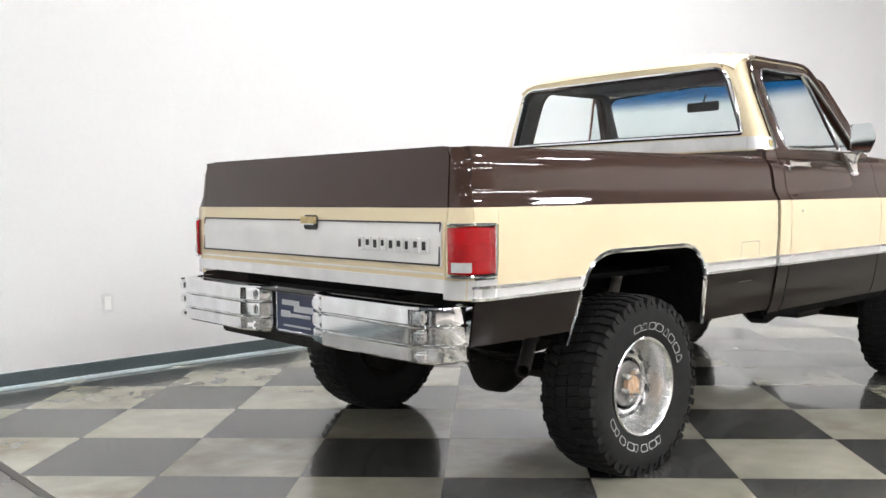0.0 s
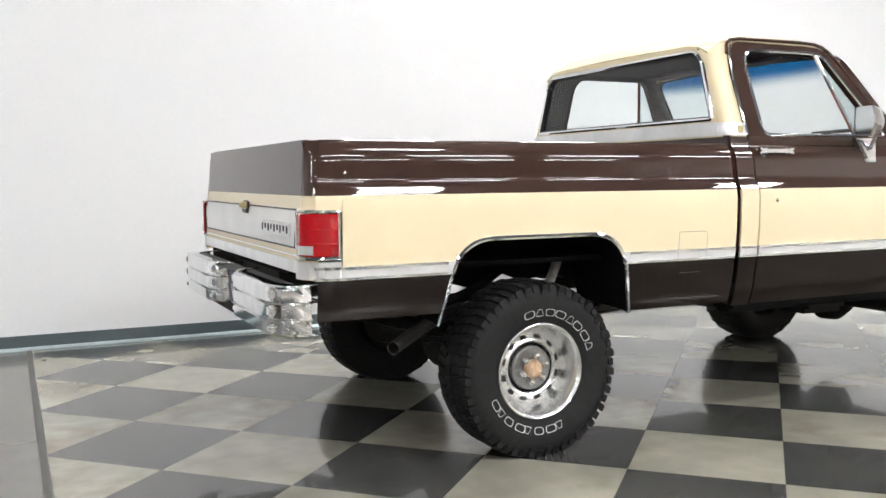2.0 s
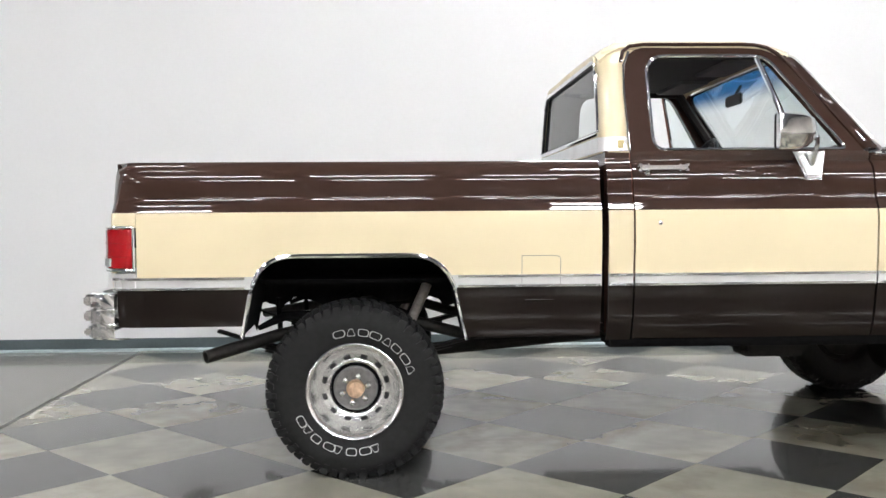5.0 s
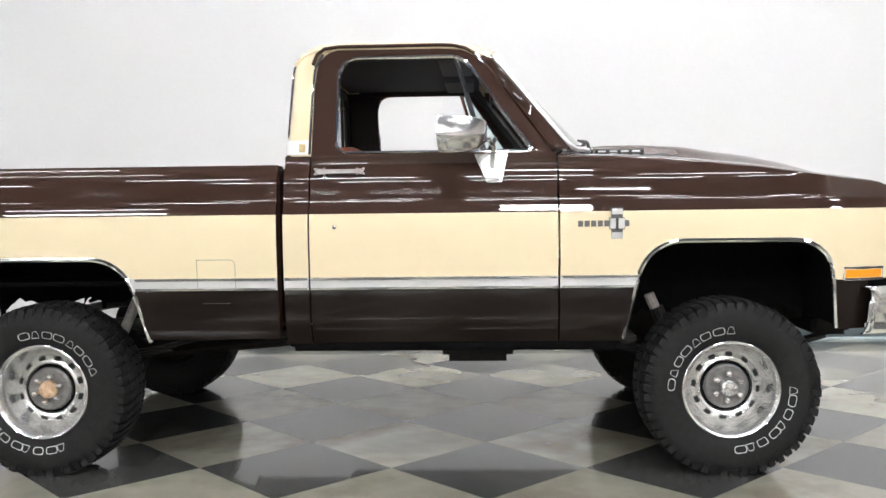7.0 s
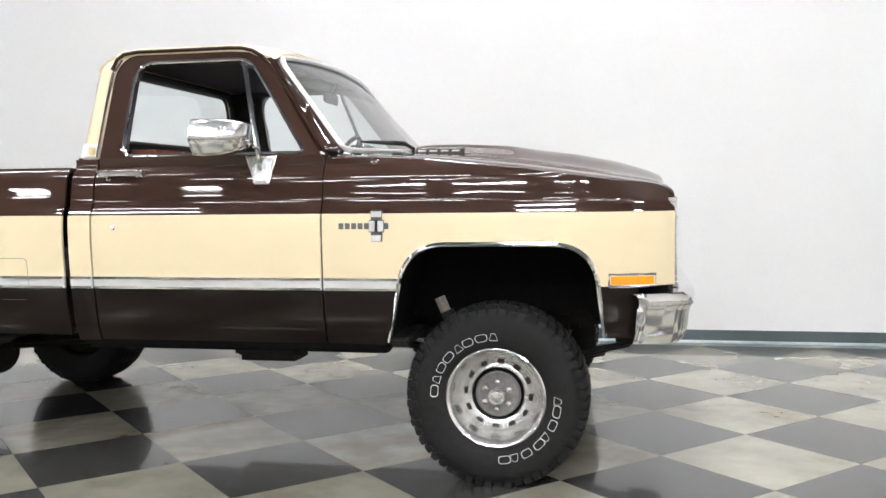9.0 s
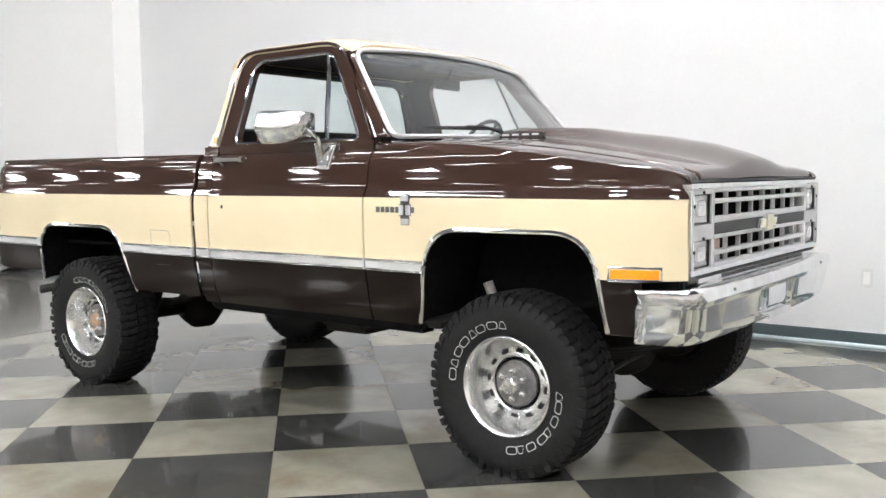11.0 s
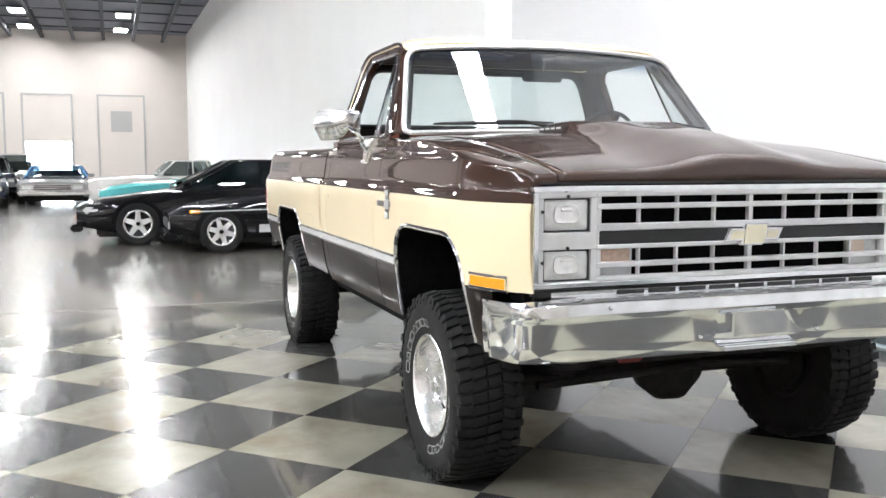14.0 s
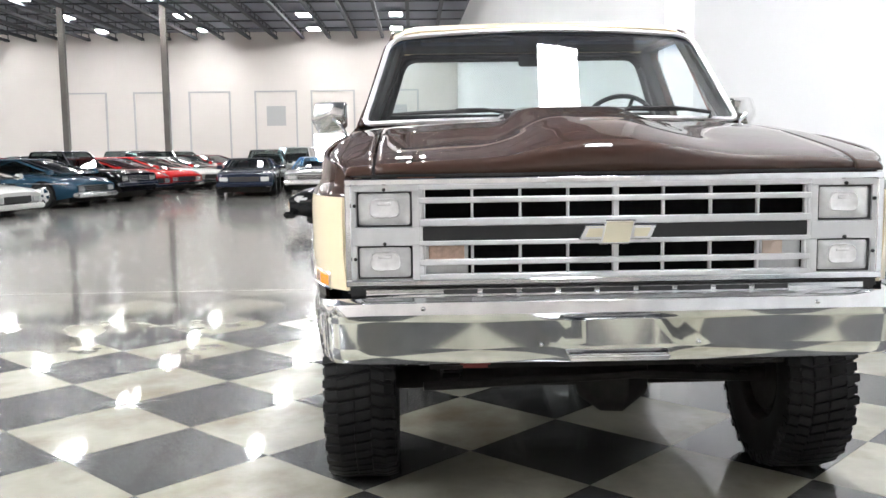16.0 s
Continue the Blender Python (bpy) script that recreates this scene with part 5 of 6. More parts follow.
part("steering_wheel", bm, BLACK, TRUCK, "black steering wheel")
bm = boxed(1.985, 1.999, -0.115, 0.115, 1.690, 1.750, bevel=0.008)
tube(bm, [(1.995, 0.0, 1.74), (2.03, 0.0, 1.80)], 0.008, 6)
part("inner_mirror", bm, BLACK, TRUCK, "black inside mirror")
for s in (-1, 1):
    part("sun_visor", boxed(1.74, 1.90, min(s * 0.12, s * 0.60), max(s * 0.12, s * 0.60), 1.824, 1.842, bevel=0.006), VISOR, TRUCK, "grey sun visor")


# ---- wheels ----
def make_wheel(name, cap_mat, parent):
    """A wheel at the origin whose face looks to -y."""
    w = new(name)
    w.parent = parent
    w["label"] = "wide mud tyre on a slotted polished steel wheel"
    R = 0.384
    bm = bmesh.new()
    prof = [(0.200, -0.118), (0.212, -0.128), (0.235, -0.139), (0.275, -0.146), (0.315, -0.147), (0.345, -0.140), (0.362, -0.125), (0.370, -0.10), (0.374, 0.0),
            (0.370, 0.10), (0.362, 0.125), (0.345, 0.140), (0.30, 0.147), (0.24, 0.139), (0.20, 0.118)]
    lathe(bm, prof, 72)
    tyre = part("tyre", bm, RUBBER, w, "black off-road tyre", 50)
    bm = bmesh.new()
    N = 54

    def lug(a0, a1, y0, y1, r0, r1, skew=0.0, rs=None):
        pts = []
        for r, sh in ((r0, 0.0), (r1, 0.004)):
            for a, y in ((a0, y0), (a1, y0), (a1, y1), (a0, y1)):
                aa = a + skew * (1 if y == y1 else 0) + (sh if a == a0 else -sh)
                rr = r - (rs or 0) * (abs(y) > 0.13)
                pts.append(bm.verts.new((rr * math.cos(aa), y, rr * math.sin(aa))))
        for q in ((4, 5, 6, 7), (0, 1, 5, 4), (1, 2, 6, 5), (2, 3, 7, 6), (3, 0, 4, 7)):
            bm.faces.new([pts[k] for k in q])

    da = 2 * math.pi / N
    for k in range(N):
        a = k * da
        for s in (-1, 1):
            off = 0.0 if s < 0 else da / 2
            lug(a + off, a + off + da * 0.70, s * 0.094, s * (0.147 if k % 2 else 0.138), 0.362, R, -0.02, 0.012)
            lug(a + off + da * 0.10, a + off + da * 0.84, s * 0.036, s * 0.094, 0.370, R - 0.001, -0.035)
        lug(a + da * 0.1, a + da * 0.86, -0.030, 0.030, 0.372, R, 0.03)
        # shoulder ribs on the side wall
        for s in (-1, 1):
            lugs = [(0.330 if k % 2 else 0.342, 0.141), (0.368, 0.131)]
            a0, a1 = a, a + da * 0.6
            v = [bm.verts.new((r * math.cos(t), s * (y + d), r * math.sin(t))) for d in (-0.004, 0.008) for (r, y) in lugs for t in (a0, a1)]
            for q in ((4, 5, 7, 6), (0, 1, 5, 4), (1, 3, 7, 5), (3, 2, 6, 7), (2, 0, 4, 6)):
                bm.faces.new([v[j] for j in q])
    tread = part("tread", bm, RUBBER, w, "deep blocky tread", 20)
    for ob in (tyre, tread):
        for v in ob.data.vertices:
            v.co.y *= 0.80 if v.co.y > 0 else 1.0
    # rounded outlines of raised white rubber, two arcs
    face = lambda r: interp(r, [(0.212, -0.128), (0.235, -0.139), (0.275, -0.146), (0.315, -0.147)]) - 0.0016
    for start, way in ((1.95, -1), (3.30, 1)):
        a = start
        for k in range(8):
            wd, lean = 0.205 - 0.025 * (k * 5 % 3), 0.01 * (k % 2)
            a += way * (wd + 0.028)
            r0, r1 = 0.2400, 0.2720
            wm = wd * 0.247
            loop = rounded([(0, r0), (wm, r0), (wm, r1), (0, r1)], (0.0185, 0.008, 0.013)[k % 3], 5)
            if k % 3 == 1:
                loop = rounded([(0, r0), (wm, r0), (wm * 0.70, r1), (wm * 0.30, r1)], 0.006, 4)
            bm = bmesh.new()
            mid = (wm / 2, (r0 + r1) / 2)
            rows = []
            for p in loop:
                row = []
                for q in (1.0, 0.85):
                    aa, r = a + (mid[0] + (p.x - mid[0]) * (1 - (1 - q) * 0.85)) / 0.247 + lean, mid[1] + (p.y - mid[1]) * q
                    row.append((r * math.cos(aa), face(r), r * math.sin(aa)))
                rows.append(row)
            grid(bm, rows, close_u=True)
            part("sidewall_mark", bm, LETTER, w, "white outlined raised mark", 0)
    bm = bmesh.new()
    lathe(bm, [(0.190, -0.085), (0.2, -0.118), (0.207, -0.126), (0.209, -0.134), (0.204, -0.138), (0.196, -0.134), (0.189, -0.120), (0.178, -0.078), (0.170, -0.040), (0.158, -0.020), (0.150, -0.016)], 60)
    rim = part("rim", bm, STEEL, w, "polished steel rim", 40)
    # slotted disc
    bm = bmesh.new()
    lathe(bm, [(0.156, -0.016), (0.148, -0.030), (0.134, -0.044), (0.122, -0.048), (0.113, -0.044), (0.109, -0.030), (0.104, -0.026), (0.098, -0.034), (0.097, -0.048)], 60)
    part("disc", bm, STEEL, w, "slotted wheel disc", 30)
    part("hub_plate", lathe(bmesh.new(), [(0.097, -0.030), (0.095, -0.050), (0.088, -0.055), (0.050, -0.050), (0.0, -0.050)], 40), HUB_GREY, w, "darker cast hub", 30)
    # Black ring lying in the disc's groove stands for the shade there.
    part("hub_groove", lathe(bmesh.new(), [(0.108, -0.0305), (0.105, -0.0275), (0.099, -0.0345)], 40), LINER, w, "groove round the hub, its shade put in as black", 60)
    for k in range(12):
        a = 2 * math.pi * (k + 0.5) / 12
        bm = bmesh.new()
        box(bm, -0.0150, 0.0150, -0.010, 0.010, -0.0072, 0.0072, bevel=0.003, seg=1)
        bm.transform(Matrix.Rotation(math.pi / 2 - a, 4, "Y") @ Matrix.Translation((0, -0.0400, 0.1385)) @ Matrix.Rotation(radians(32), 4, "X"))
        part("slot", bm, BLACK, w, smooth=0)
    for k in range(6):
        a = 2 * math.pi * k / 6 + 0.3
        bm = bmesh.new()
        lathe(bm, [(0.0, -0.092), (0.011, -0.090), (0.0145, -0.082), (0.0145, -0.046)], 6, "y", (0.058 * math.cos(a), 0, 0.058 * math.sin(a)))
        part("lug_nut", bm, STEEL, w, smooth=30)
    bm = bmesh.new()
    lathe(bm, [(0.0, -0.118), (0.024, -0.116), (0.034, -0.106), (0.037, -0.085), (0.037, -0.056)] if cap_mat is STEEL else [(0.0, -0.088), (0.030, -0.086), (0.038, -0.078), (0.040, -0.056)], 24)
    cap = part("hub_cap", bm, cap_mat, w, "locking hub" if cap_mat is STEEL else "grease-stained hub end", 35)
    if cap_mat is STEEL:
        for k in range(6):
            a = 2 * math.pi * k / 6
            part("hub_bolt", boxed(0.026 * math.cos(a) - 0.004, 0.026 * math.cos(a) + 0.004, -0.120, -0.10, 0.026 * math.sin(a) - 0.004, 0.026 * math.sin(a) + 0.004), STEEL, cap, smooth=0)
    bm = bmesh.new()
    lathe(bm, [(0.15, -0.012), (0.16, 0.06), (0.155, 0.075), (0.0, 0.075)], 24)
    part("brake_drum", bm, UNDER, w)
    part("inner_rim", lathe(bmesh.new(), [(0.204, 0.098), (0.192, 0.085), (0.186, 0.050), (0.150, 0.045)], 40), UNDER, w, "dark inner rim")
    return w


for ax, cap in ((0.0, RUST), (2.985, STEEL)):
    for s in (-1, 1):
        w = make_wheel("wheel", cap, TRUCK)
        w.matrix_basis = Matrix.Translation((ax, s * 0.840, 0.370)) @ (Matrix.Rotation(0.0 if s < 0 else math.pi, 4, "Z")) @ Matrix.Rotation(0.0 if ax < 1 else radians(-70), 4, "Y")


# ---- parked cars along the hall ----
CAR_GLASS = pane("dark_car_glass", (0.42, 0.47, 0.47))
DARK_GLASS = pane("dark_tinted_car_glass", (0.13, 0.15, 0.16))
CAR_SEAT = mat("dark_car_seat_cloth", (0.02, 0.019, 0.018), 0.8, grain=0.2, grain_size=80)
CAR_BLACK = mat("black_car_paint", (0.006, 0.006, 0.007), 0.4, 0, 0.8, spec=0.02)
CAR_COLOURS = {}


def car_paint(name, rgb):
    if name not in CAR_COLOURS:
        CAR_COLOURS[name] = mat(name + "_car_paint", rgb, 0.4, 0, 1.0, stain=0.05, stain_size=2, spec=0.08)
    return CAR_COLOURS[name]


def car_wheel(parent, x, y, r, spokes, width=0.2):
    """A road wheel; the sign of y says which side its face looks to."""
    s = 1 if y > 0 else -1
    w = new("wheel")
    w.parent = parent
    w.location = (x, y, r)
    rim = r * 0.66
    part("tyre", lathe(bmesh.new(), [(rim, s * 0.0), (rim + 0.02, s * 0.012), (r - 0.03, s * 0.014), (r, -s * 0.02), (r, -s * width), (rim, -s * width)], 28), RUBBER, w, smooth=40)
    bm = lathe(bmesh.new(), [(rim, -s * 0.10), (rim, s * 0.004), (rim - 0.015, s * 0.008), (rim - 0.03, -s * 0.004), (rim - 0.035, -s * 0.05)], 28)
    part("rim", bm, STEEL, w, smooth=40)
    if spokes:
        for k in range(spokes):
            a = 2 * math.pi * (k + 0.25) / spokes
            bm = bmesh.new()
            u, v = Vector((math.cos(a), 0, math.sin(a))), Vector((-math.sin(a), 0, math.cos(a)))
            out = []
            for d, h in ((0.03, 0.046), (rim - 0.02, 0.030)):
                for e in (-h, h):
                    for q in (0.0, -0.03):
                        out.append(bm.verts.new(u * d + v * e * rim / 0.22 + Vector((0, s * (q - 0.004), 0))))
            for f in ((0, 2, 6, 4), (1, 3, 7, 5), (0, 1, 5, 4), (2, 3, 7, 6), (4, 5, 7, 6)):
                bm.faces.new([out[i] for i in f])
            part("spoke", bm, SILVER, w, smooth=0)
    else:
        part("wheel_cover", lathe(bmesh.new(), [(rim - 0.03, -s * 0.03), (rim * 0.7, -s * 0.006), (rim * 0.45, -s * 0.012), (rim * 0.3, s * 0.006), (0.0, s * 0.01)], 24), STEEL, w, smooth=40)
    part("hub_shadow", lathe(bmesh.new(), [(rim - 0.01, -s * 0.05), (0.0, -s * 0.052)], 20), BLACK, w, smooth=0)
    return w


def parked_car(label, x, y, yaw, paint, L=4.7, W=1.82, H=1.38, deck=(0.60, 0.72, 0.82, 0.86, 0.84, 0.78), belt=0.90, cab=(0.42, 0.12, -0.22, -0.40), spokes=0, wheel_r=0.32,
               chrome=True, category="car", lamp_mat=None, round_nose=0.10, roof_mat=None, bed=False, stripe=None, glass=None, marker=False, wheel_at=0.62, side_line=False, frame_mat=None):
    """A parked car. cab: windscreen foot, roof front, roof rear, rear window foot, as shares of the length from the middle; deck: heights from nose to tail."""
    c = thing("parked_" + category.replace(" ", "_"), label, category, "parked cars", pose(x, y, 0, 0, 0, yaw))
    hl, hw = L / 2, W / 2
    xs = np.linspace(hl, -hl, 25)
    bm = bmesh.new()
    rows = []
    for xx in xs:
        t = (hl - xx) / L
        f = min(1.0, t / 0.12, (1 - t) / 0.10)
        w = hw * (1 - round_nose * (1 - f) ** 2)
        top = interp(t, [(0.0, deck[0]), (0.05, deck[1]), (0.30, deck[2]), (0.55, deck[3]), (0.85, deck[4]), (1.0, deck[5])])
        low = 0.20 + 0.10 * (1 - f)
        sec = [(w * 0.90, low), (w * 0.98, low + 0.10), (w, 0.52), (w * 0.985, 0.66 if top > 0.7 else 0.55), (w * 0.955, top - 0.04), (w * 0.90, top - 0.008), (w * 0.55, top + 0.018), (0.0, top + 0.026)]
        rows.append([(xx, q, z) for q, z in sec] + [(xx, -q, z) for q, z in sec[-2::-1]])
    vs = grid(bm, rows)
    bm.faces.new(vs[0])
    bm.faces.new(vs[-1])
    part("body", bm, paint, c, smooth=38)
    part("underbody", boxed(-hl * 0.9, hl * 0.88, -hw * 0.84, hw * 0.84, 0.13, 0.34, bevel=0.03), UNDER, c)
    # cabin
    a, b, d, e = (k * L for k in cab)
    base, top_z = belt - 0.03, H
    rows = []
    for k in range(7):
        t = k / 6
        z = base + (top_z - 0.03 - base) * t
        w = hw * (0.90 - 0.20 * t ** 1.2)
        x0, x1 = a + (b - a) * t, e + (d - e) * t
        rows.append([(x0, -w * 0.86, z), (x0 - 0.10, -w, z), (x1 + 0.10, -w, z), (x1, -w * 0.86, z), (x1, w * 0.86, z), (x1 + 0.10, w, z), (x0 - 0.10, w, z), (x0, w * 0.86, z)])
    bm = bmesh.new()
    grid(bm, rows, close_v=True)
    g = part("cabin_glass", bm, glass or CAR_GLASS, c, "dark side windows and screens", 30)
    g.visible_shadow = False
    bm = bmesh.new()
    tube(bm, [(a + 0.01, -hw * 0.76, base + 0.03), (a + 0.03, 0, base + 0.035), (a + 0.01, hw * 0.76, base + 0.03), (b + 0.02, hw * 0.60, top_z - 0.03), (b + 0.03, 0, top_z - 0.02), (b + 0.02, -hw * 0.60, top_z - 0.03), (a + 0.01, -hw * 0.76, base + 0.03)], 0.014, 5)
    part("screen_surround", bm, frame_mat or (CHROME if chrome else BLACK), c)
    for x in ((b + d) / 2 - 0.1, d - 0.05):
        if x > e + 0.15:
            part("seat_back", boxed(x - 0.07, x + 0.07, -hw * 0.66, hw * 0.66, base - 0.1, base + (top_z - base) * 0.55, bevel=0.04), CAR_SEAT, c)
    part("dashboard", boxed(b - 0.06, b + 0.10, -hw * 0.70, hw * 0.70, base - 0.1, base + 0.06, bevel=0.03), CAR_SEAT, c)
    bm = bmesh.new()
    last = rows[-1]
    rr = []
    for k, (dz, sc) in enumerate(((-0.012, 1.01), (0.012, 0.99), (0.030, 0.86), (0.034, 0.5))):
        cx = (b + d) / 2
        rr.append([(cx + (p[0] - cx) * sc, p[1] * sc, p[2] + dz) for p in last])
    vs = grid(bm, rr, close_v=True)
    bm.faces.new(vs[-1])
    part("roof", bm, roof_mat or paint, c, smooth=50)
    for s in (-1, 1):
        for i0 in ((1, 2) if s < 0 else (6, 5)):
            bm = bmesh.new()
            tube(bm, [r[i0] for r in rows], 0.030 if i0 in (2, 5) else 0.022, 6)
            part("pillar", bm, roof_mat or paint, c)
        bm = bmesh.new()
        xm = (b + d) / 2 - 0.05
        tube(bm, [(xm, s * hw * 0.905, base), (xm, s * hw * 0.705, top_z - 0.03)], 0.018, 6)
        part("pillar", bm, roof_mat or paint, c)
        if chrome:
            bm = bmesh.new()
            tube(bm, [(hl * 0.92, s * (hw + 0.002), 0.60), (hl * 0.4, s * (hw + 0.004), 0.62), (-hl * 0.9, s * (hw + 0.002), 0.62)], 0.010, 5)
            part("side_moulding", bm, CHROME, c)
        if side_line:
            bm = bmesh.new()
            tube(bm, [(hl * 0.86, s * (hw + 0.002), 0.585), (hl * 0.4, s * (hw + 0.004), 0.60), (-hl * 0.9, s * (hw + 0.002), 0.60)], 0.009, 5)
            part("side_line", bm, SILVER, c, "thin bright side line")
        if stripe:
            part("rocker_trim", boxed(-hl * 0.55, hl * 0.40, s * hw * 0.985 - 0.012, s * hw * 0.985 + 0.012, 0.28, 0.39, bevel=0.006), stripe, c, "bright rocker trim")
        part("side_mirror", boxed(a - 0.22, a - 0.10, min(s * hw * 0.92, s * (hw + 0.12)), max(s * hw * 0.92, s * (hw + 0.12)), belt - 0.03, belt + 0.08, bevel=0.025), frame_mat or paint, c)
        if marker:
            part("side_marker", boxed(hl * 0.80, hl * 0.87, s * hw * 0.985 - 0.008, s * hw * 0.985 + 0.008, 0.56, 0.61, bevel=0.004), AMBER, c, "orange side marker")
    # wheels, and black strips on the body standing for the shaded openings
    for wx in (hl * wheel_at, -hl * 0.60):
        for s in (-1, 1):
            n = 14
            bm = bmesh.new()
            grid(bm, [[(wx + r * math.cos(a), s * (hw * (0.955 if z < 0.25 else 1.0) + 0.003), z)
                       for r, a, z in ((wheel_r + 0.055, t, max(0.20, wheel_r + (wheel_r + 0.05) * math.sin(t))), (wheel_r * 0.80, t, max(0.20, wheel_r + wheel_r * 0.80 * math.sin(t))))]
                      for t in [math.pi * (k / n * 1.2 - 0.1) for k in range(n + 1)]])
            part("wheel_opening", bm, LINER, c, smooth=0)
            car_wheel(c, wx, s * (hw + 0.006), wheel_r, spokes)
    # lamps, grille, bumpers
    fz, rz = deck[0], deck[5]
    part("grille", boxed(hl - 0.02, hl + 0.015, -hw * 0.50, hw * 0.50, fz - 0.20, fz - 0.06, bevel=0.01), BLACK, c)
    if chrome:
        for z in (fz - 0.205, fz - 0.15, fz - 0.10, fz - 0.05):
            part("grille_bar", boxed(hl + 0.008, hl + 0.026, -hw * 0.86, hw * 0.86, z - 0.007, z + 0.007), CHROME, c, smooth=0)
    elif lamp_mat:
        for s in (-1, 1):
            part("corner_lamp", boxed(hl - 0.34, hl - 0.10, min(s * hw * 0.80, s * hw * 0.955), max(s * hw * 0.80, s * hw * 0.955), fz - 0.07, fz + 0.03, bevel=0.03), CLEAR_LENS, c, "pale yellow corner lamp")
    for s in (-1, 1):
        part("headlight", boxed(hl - 0.06, hl + 0.02, min(s * hw * 0.54, s * hw * 0.82), max(s * hw * 0.54, s * hw * 0.82), fz - 0.20, fz - 0.06, bevel=0.02), lamp_mat or CLEAR_LENS, c)
        part("tail_lamp", boxed(-hl - 0.012, -hl + 0.05, min(s * hw * 0.48, s * hw * 0.84), max(s * hw * 0.48, s * hw * 0.84), rz - 0.22, rz - 0.08, bevel=0.01), RED_LENS, c)
    bmat = CHROME if chrome else paint
    part("front_bumper", boxed(hl - 0.10, hl + 0.09, -hw * 0.93, hw * 0.93, fz - 0.34, fz - 0.22, bevel=0.03, seg=3), bmat, c)
    part("rear_bumper", boxed(-hl - 0.09, -hl + 0.10, -hw * 0.93, hw * 0.93, fz - 0.30, fz - 0.18, bevel=0.03, seg=3), bmat, c)
    if bed:
        part("load_bed_cover", boxed(-hl + 0.06, e - 0.05, -hw * 0.86, hw * 0.86, belt - 0.06, belt - 0.02), BLACK, c)
    return c


FAST = (0.40, 0.14, -0.12, -0.42)
TRUCK_CAB = (0.17, 0.08, -0.13, -0.16)
TRUCKD = (0.78, 0.86, 0.90, 0.90, 0.90, 0.88)
VAN = (0.20, 0.08, -0.46, -0.49)
red, white, navy, teal, dark_teal, silver = (car_paint(n, c) for n, c in (("red", (0.52, 0.018, 0.018)), ("white", (0.62, 0.62, 0.60)), ("navy", (0.006, 0.012, 0.032)), ("turquoise", (0.08, 0.36, 0.36)), ("petrol_blue", (0.010, 0.042, 0.075)), ("silver", (0.24, 0.25, 0.25))))
# beside the wall, noses towards the hall
parked_car("black open sports car with bright rocker trim by the wall", -7.35, 0.55, -90, CAR_BLACK, L=4.0, W=1.78, H=1.16, cab=(0.00, -0.12, -0.20, -0.32), deck=(0.52, 0.62, 0.76, 0.84, 0.84, 0.76), belt=0.84, stripe=SILVER, chrome=False, spokes=6, wheel_r=0.30, marker=True, wheel_at=0.66, side_line=True, frame_mat=SILVER, glass=DARK_GLASS)
parked_car("black nineties coupe with star-spoke wheels beside the wall", -9.02, -0.40, -90, CAR_BLACK, L=4.60, W=1.84, H=1.30, cab=(0.185, 0.0, -0.27, -0.49), deck=(0.56, 0.66, 0.82, 0.88, 0.90, 0.85), belt=0.87, chrome=False, spokes=5, wheel_r=0.33, lamp_mat=AMBER_DIM, round_nose=0.16, glass=DARK_GLASS)
parked_car("turquoise open classic car parked by the wall", -11.3, -0.15, -90, teal, L=4.5, H=1.20, cab=(0.06, 0.00, -0.03, -0.04), deck=(0.74, 0.84, 0.94, 0.98, 0.98, 0.92), belt=0.98)
parked_car("white pickup truck parked by the wall", -18.6, -0.4, -90, white, L=4.7, W=1.85, H=1.30, cab=TRUCK_CAB, deck=TRUCKD, belt=0.92, bed=True, category="pickup", wheel_r=0.34)
# some facing the bay
parked_car("dark navy muscle car facing the bay", -22.9, -5.95, 6, navy, L=4.8, W=1.75, H=1.14, cab=(0.12, 0.0, -0.22, -0.40), deck=(0.66, 0.74, 0.80, 0.84, 0.84, 0.78), belt=0.84, wheel_r=0.32, chrome=False, round_nose=0.2)
parked_car("silver classic car with a pale blue screen facing the bay", -24.1, -3.80, 0, silver, L=4.8, W=1.95, H=1.15, cab=(0.14, 0.02, -0.20, -0.36), deck=(0.66, 0.74, 0.78, 0.82, 0.80, 0.76), belt=0.82, wheel_r=0.31, roof_mat=car_paint("sky_blue", (0.06, 0.16, 0.34)), glass=pane("pale_blue_screen", (0.4, 0.6, 0.75)))
parked_car("black open four-wheel-drive parked in the hall", -27.2, -6.1, 10, CAR_BLACK, L=4.0, W=1.6, H=1.42, cab=(0.14, 0.06, -0.46, -0.49), deck=(0.80, 0.88, 0.92, 0.92, 0.92, 0.90), belt=0.93, category="jeep", wheel_r=0.34)
parked_car("white van parked near the loading doors", -33.5, -5.9, 0, white, L=4.6, W=1.75, H=1.55, cab=VAN, deck=(0.80, 0.90, 0.94, 0.94, 0.94, 0.90), belt=0.94, category="van", wheel_r=0.32)
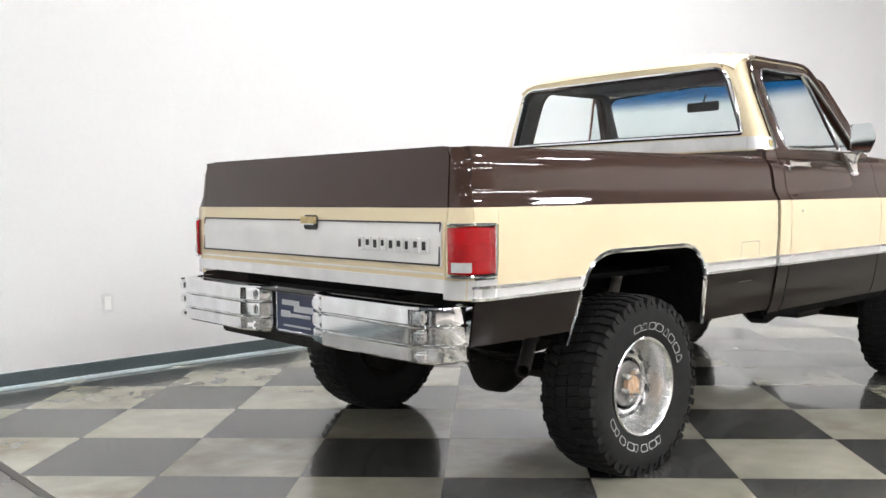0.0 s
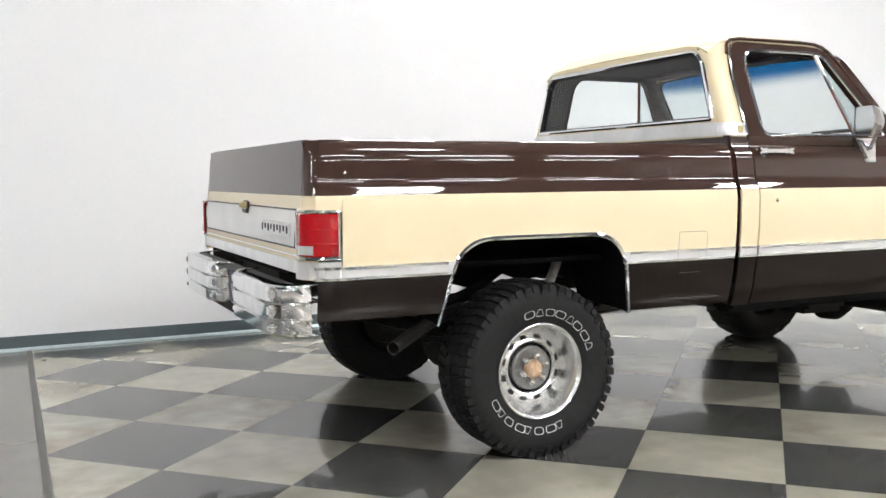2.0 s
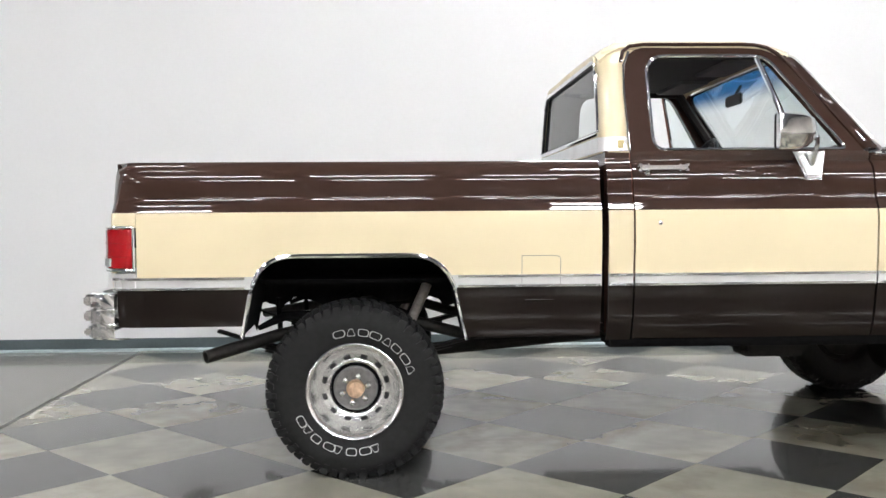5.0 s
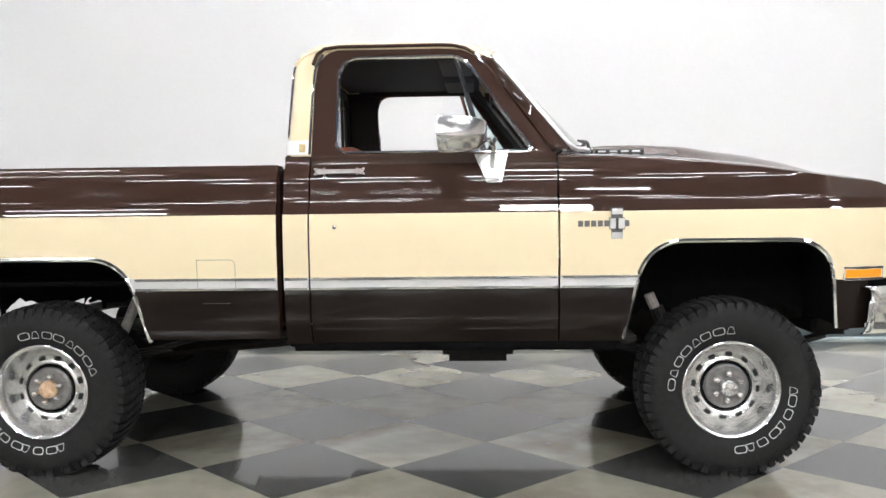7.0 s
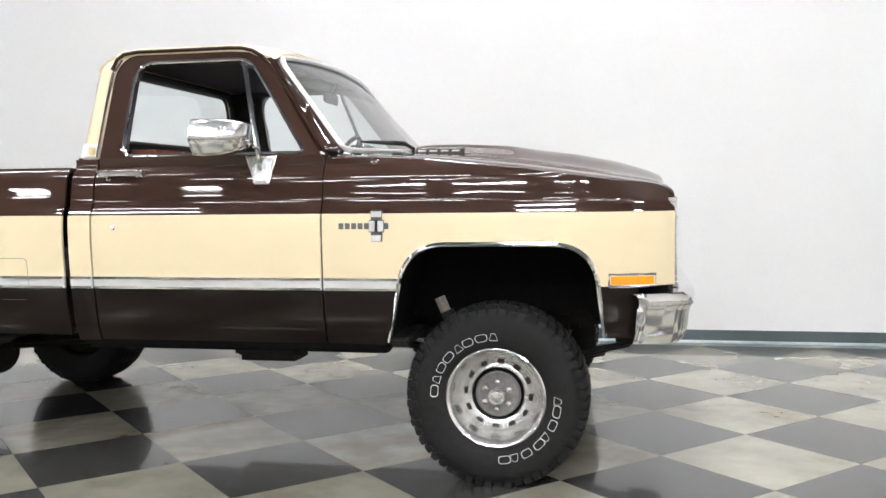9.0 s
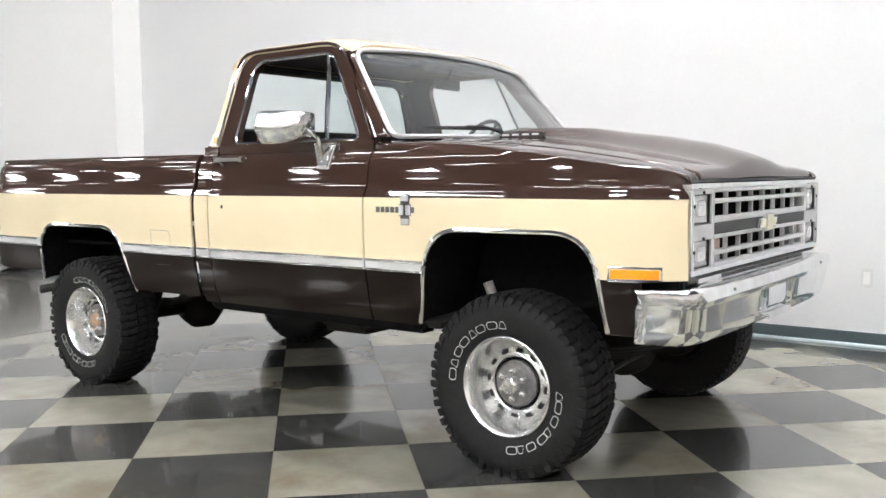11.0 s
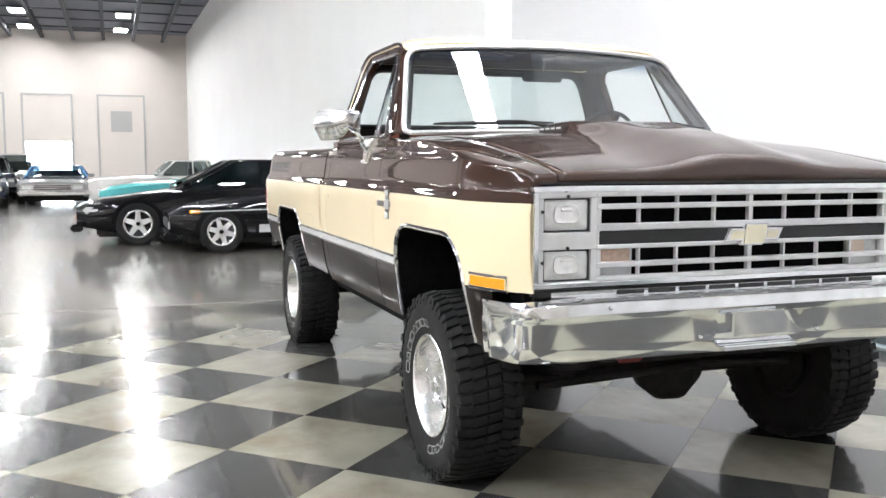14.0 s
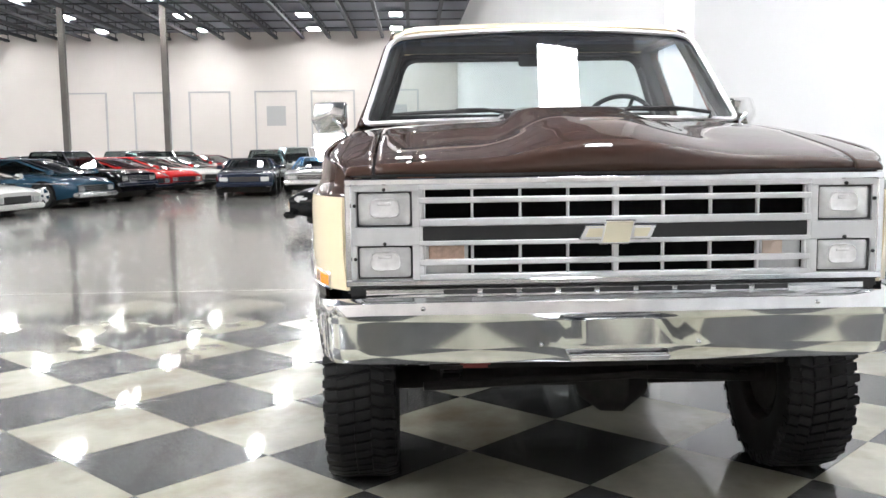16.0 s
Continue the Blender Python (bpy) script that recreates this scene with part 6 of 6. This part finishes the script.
# row across the hall, noses towards the bay side
ROW = [(-13.6, -11.3, 78, white, "white low sports car parked in the row", dict(L=4.4, H=1.16, cab=FAST, deck=(0.50, 0.60, 0.74, 0.84, 0.86, 0.80), belt=0.82, chrome=False)),
       (-17.3, -11.0, 76, dark_teal, "petrol blue muscle car parked in the row", dict(H=1.22, cab=FAST, spokes=5, belt=0.86)),
       (-19.9, -10.7, 72, CAR_BLACK, "black pickup with chrome front in the row", dict(L=4.9, W=1.85, H=1.42, cab=TRUCK_CAB, deck=TRUCKD, belt=0.92, bed=True, category="pickup", wheel_r=0.34)),
       (-22.7, -10.9, 70, red, "red muscle car parked in the row", dict(H=1.20, cab=FAST, belt=0.86)),
       (-25.4, -10.5, 66, red, "red classic coupe with chrome bumper in the row", dict(H=1.22, belt=0.86)),
       (-28.2, -10.2, 64, white, "white coupe with black lower body in the row", dict(H=1.20, cab=FAST, belt=0.86)),
       (-31.0, -10.4, 60, CAR_BLACK, "black estate car parked in the row", dict(H=1.42, cab=VAN, belt=0.92, category="estate car")),
       (-33.6, -10.0, 50, red, "red hatchback parked in the far row", dict(H=1.26)),
       (-20.3, -16.2, 60, red, "red coupe parked in the back row", dict(H=1.22, cab=FAST)),
       (-23.6, -16.0, 60, silver, "silver saloon parked in the back row", dict(H=1.28)),
       (-26.9, -15.8, 60, dark_teal, "dark blue saloon parked in the back row", dict(H=1.26)),
       (-30.2, -15.6, 60, CAR_BLACK, "black saloon parked in the back row", dict(H=1.30)),
       (-33.5, -15.4, 60, white, "white coupe parked in the back row", dict(H=1.24, cab=FAST)),
       (-39.5, -14.2, 55, CAR_BLACK, "black four-wheel-drive in the far row", dict(H=1.50, cab=VAN, deck=TRUCKD, belt=0.94, category="jeep", wheel_r=0.34)),
       (-41.0, -8.2, 0, silver, "silver saloon parked near the doors", dict(H=1.26))]
for x, y, yaw, paint, label, kw in ROW:
    parked_car(label, x, y, yaw, paint, **kw)


# ---- floor tiles, one object each ----
D, X0, Y0 = 0.8625, 1.517, -0.853


def tile_mesh(name, poly, z0, z1, material):
    bm = bmesh.new()
    low = [bm.verts.new((x, y, z0)) for x, y in poly]
    top = [bm.verts.new((x, y, z1)) for x, y in poly]
    bm.faces.new(top)
    for k in range(len(poly)):
        bm.faces.new((low[k], low[(k + 1) % len(poly)], top[(k + 1) % len(poly)], top[k]))
    bmesh.ops.recalc_face_normals(bm, faces=bm.faces[:])
    me = bpy.data.meshes.new(name)
    bm.to_mesh(me)
    bm.free()
    me.materials.append(material)
    return me


def clipped(poly, axis, limit, keep_above):
    out = []
    for k in range(len(poly)):
        a, b = poly[k - 1], poly[k]
        ia, ib = (a[axis] >= limit) == keep_above, (b[axis] >= limit) == keep_above
        if ia != ib:
            t = (limit - a[axis]) / (b[axis] - a[axis])
            out.append((a[0] + t * (b[0] - a[0]), a[1] + t * (b[1] - a[1])))
        if ib:
            out.append(b)
    return out


H2 = D / 2 - 0.0012
whole = [(H2, 0), (0, H2), (-H2, 0), (0, -H2)]
WHOLE = {m: tile_mesh("floor_tile", whole, -0.0038, 0.0, m) for m in (TILE_LIGHT, TILE_DARK)}
for i in range(-24, 24):
    for j in range(-20, 12):
        if (i + j) % 2 == 0:
            continue
        cx, cy = X0 + i * D / 2, Y0 + j * D / 2
        m = TILE_DARK if j % 2 == 0 else TILE_LIGHT
        poly = [(cx + a, cy + b) for a, b in whole]
        cut = poly
        for axis, limit, above in ((0, TILE_X0 + 0.001, True), (0, TILE_X1, False), (1, TILE_Y0, True), (1, WALL_Y - 0.014, False)):
            if cut:
                cut = clipped(cut, axis, limit, above)
        if len(cut) < 3:
            continue
        if cut == poly or all(any(abs(p[0] - q[0]) + abs(p[1] - q[1]) < 1e-6 for q in cut) for p in poly):
            ob = new("floor_tile", WHOLE[m])
            ob.location = (cx, cy, 0)
        else:
            ob = new("floor_tile", tile_mesh("floor_tile", [(x - cx, y - cy) for x, y in cut], -0.0038, 0.0, m))
            ob.location = (cx, cy, 0)
        ob.parent = FLOOR
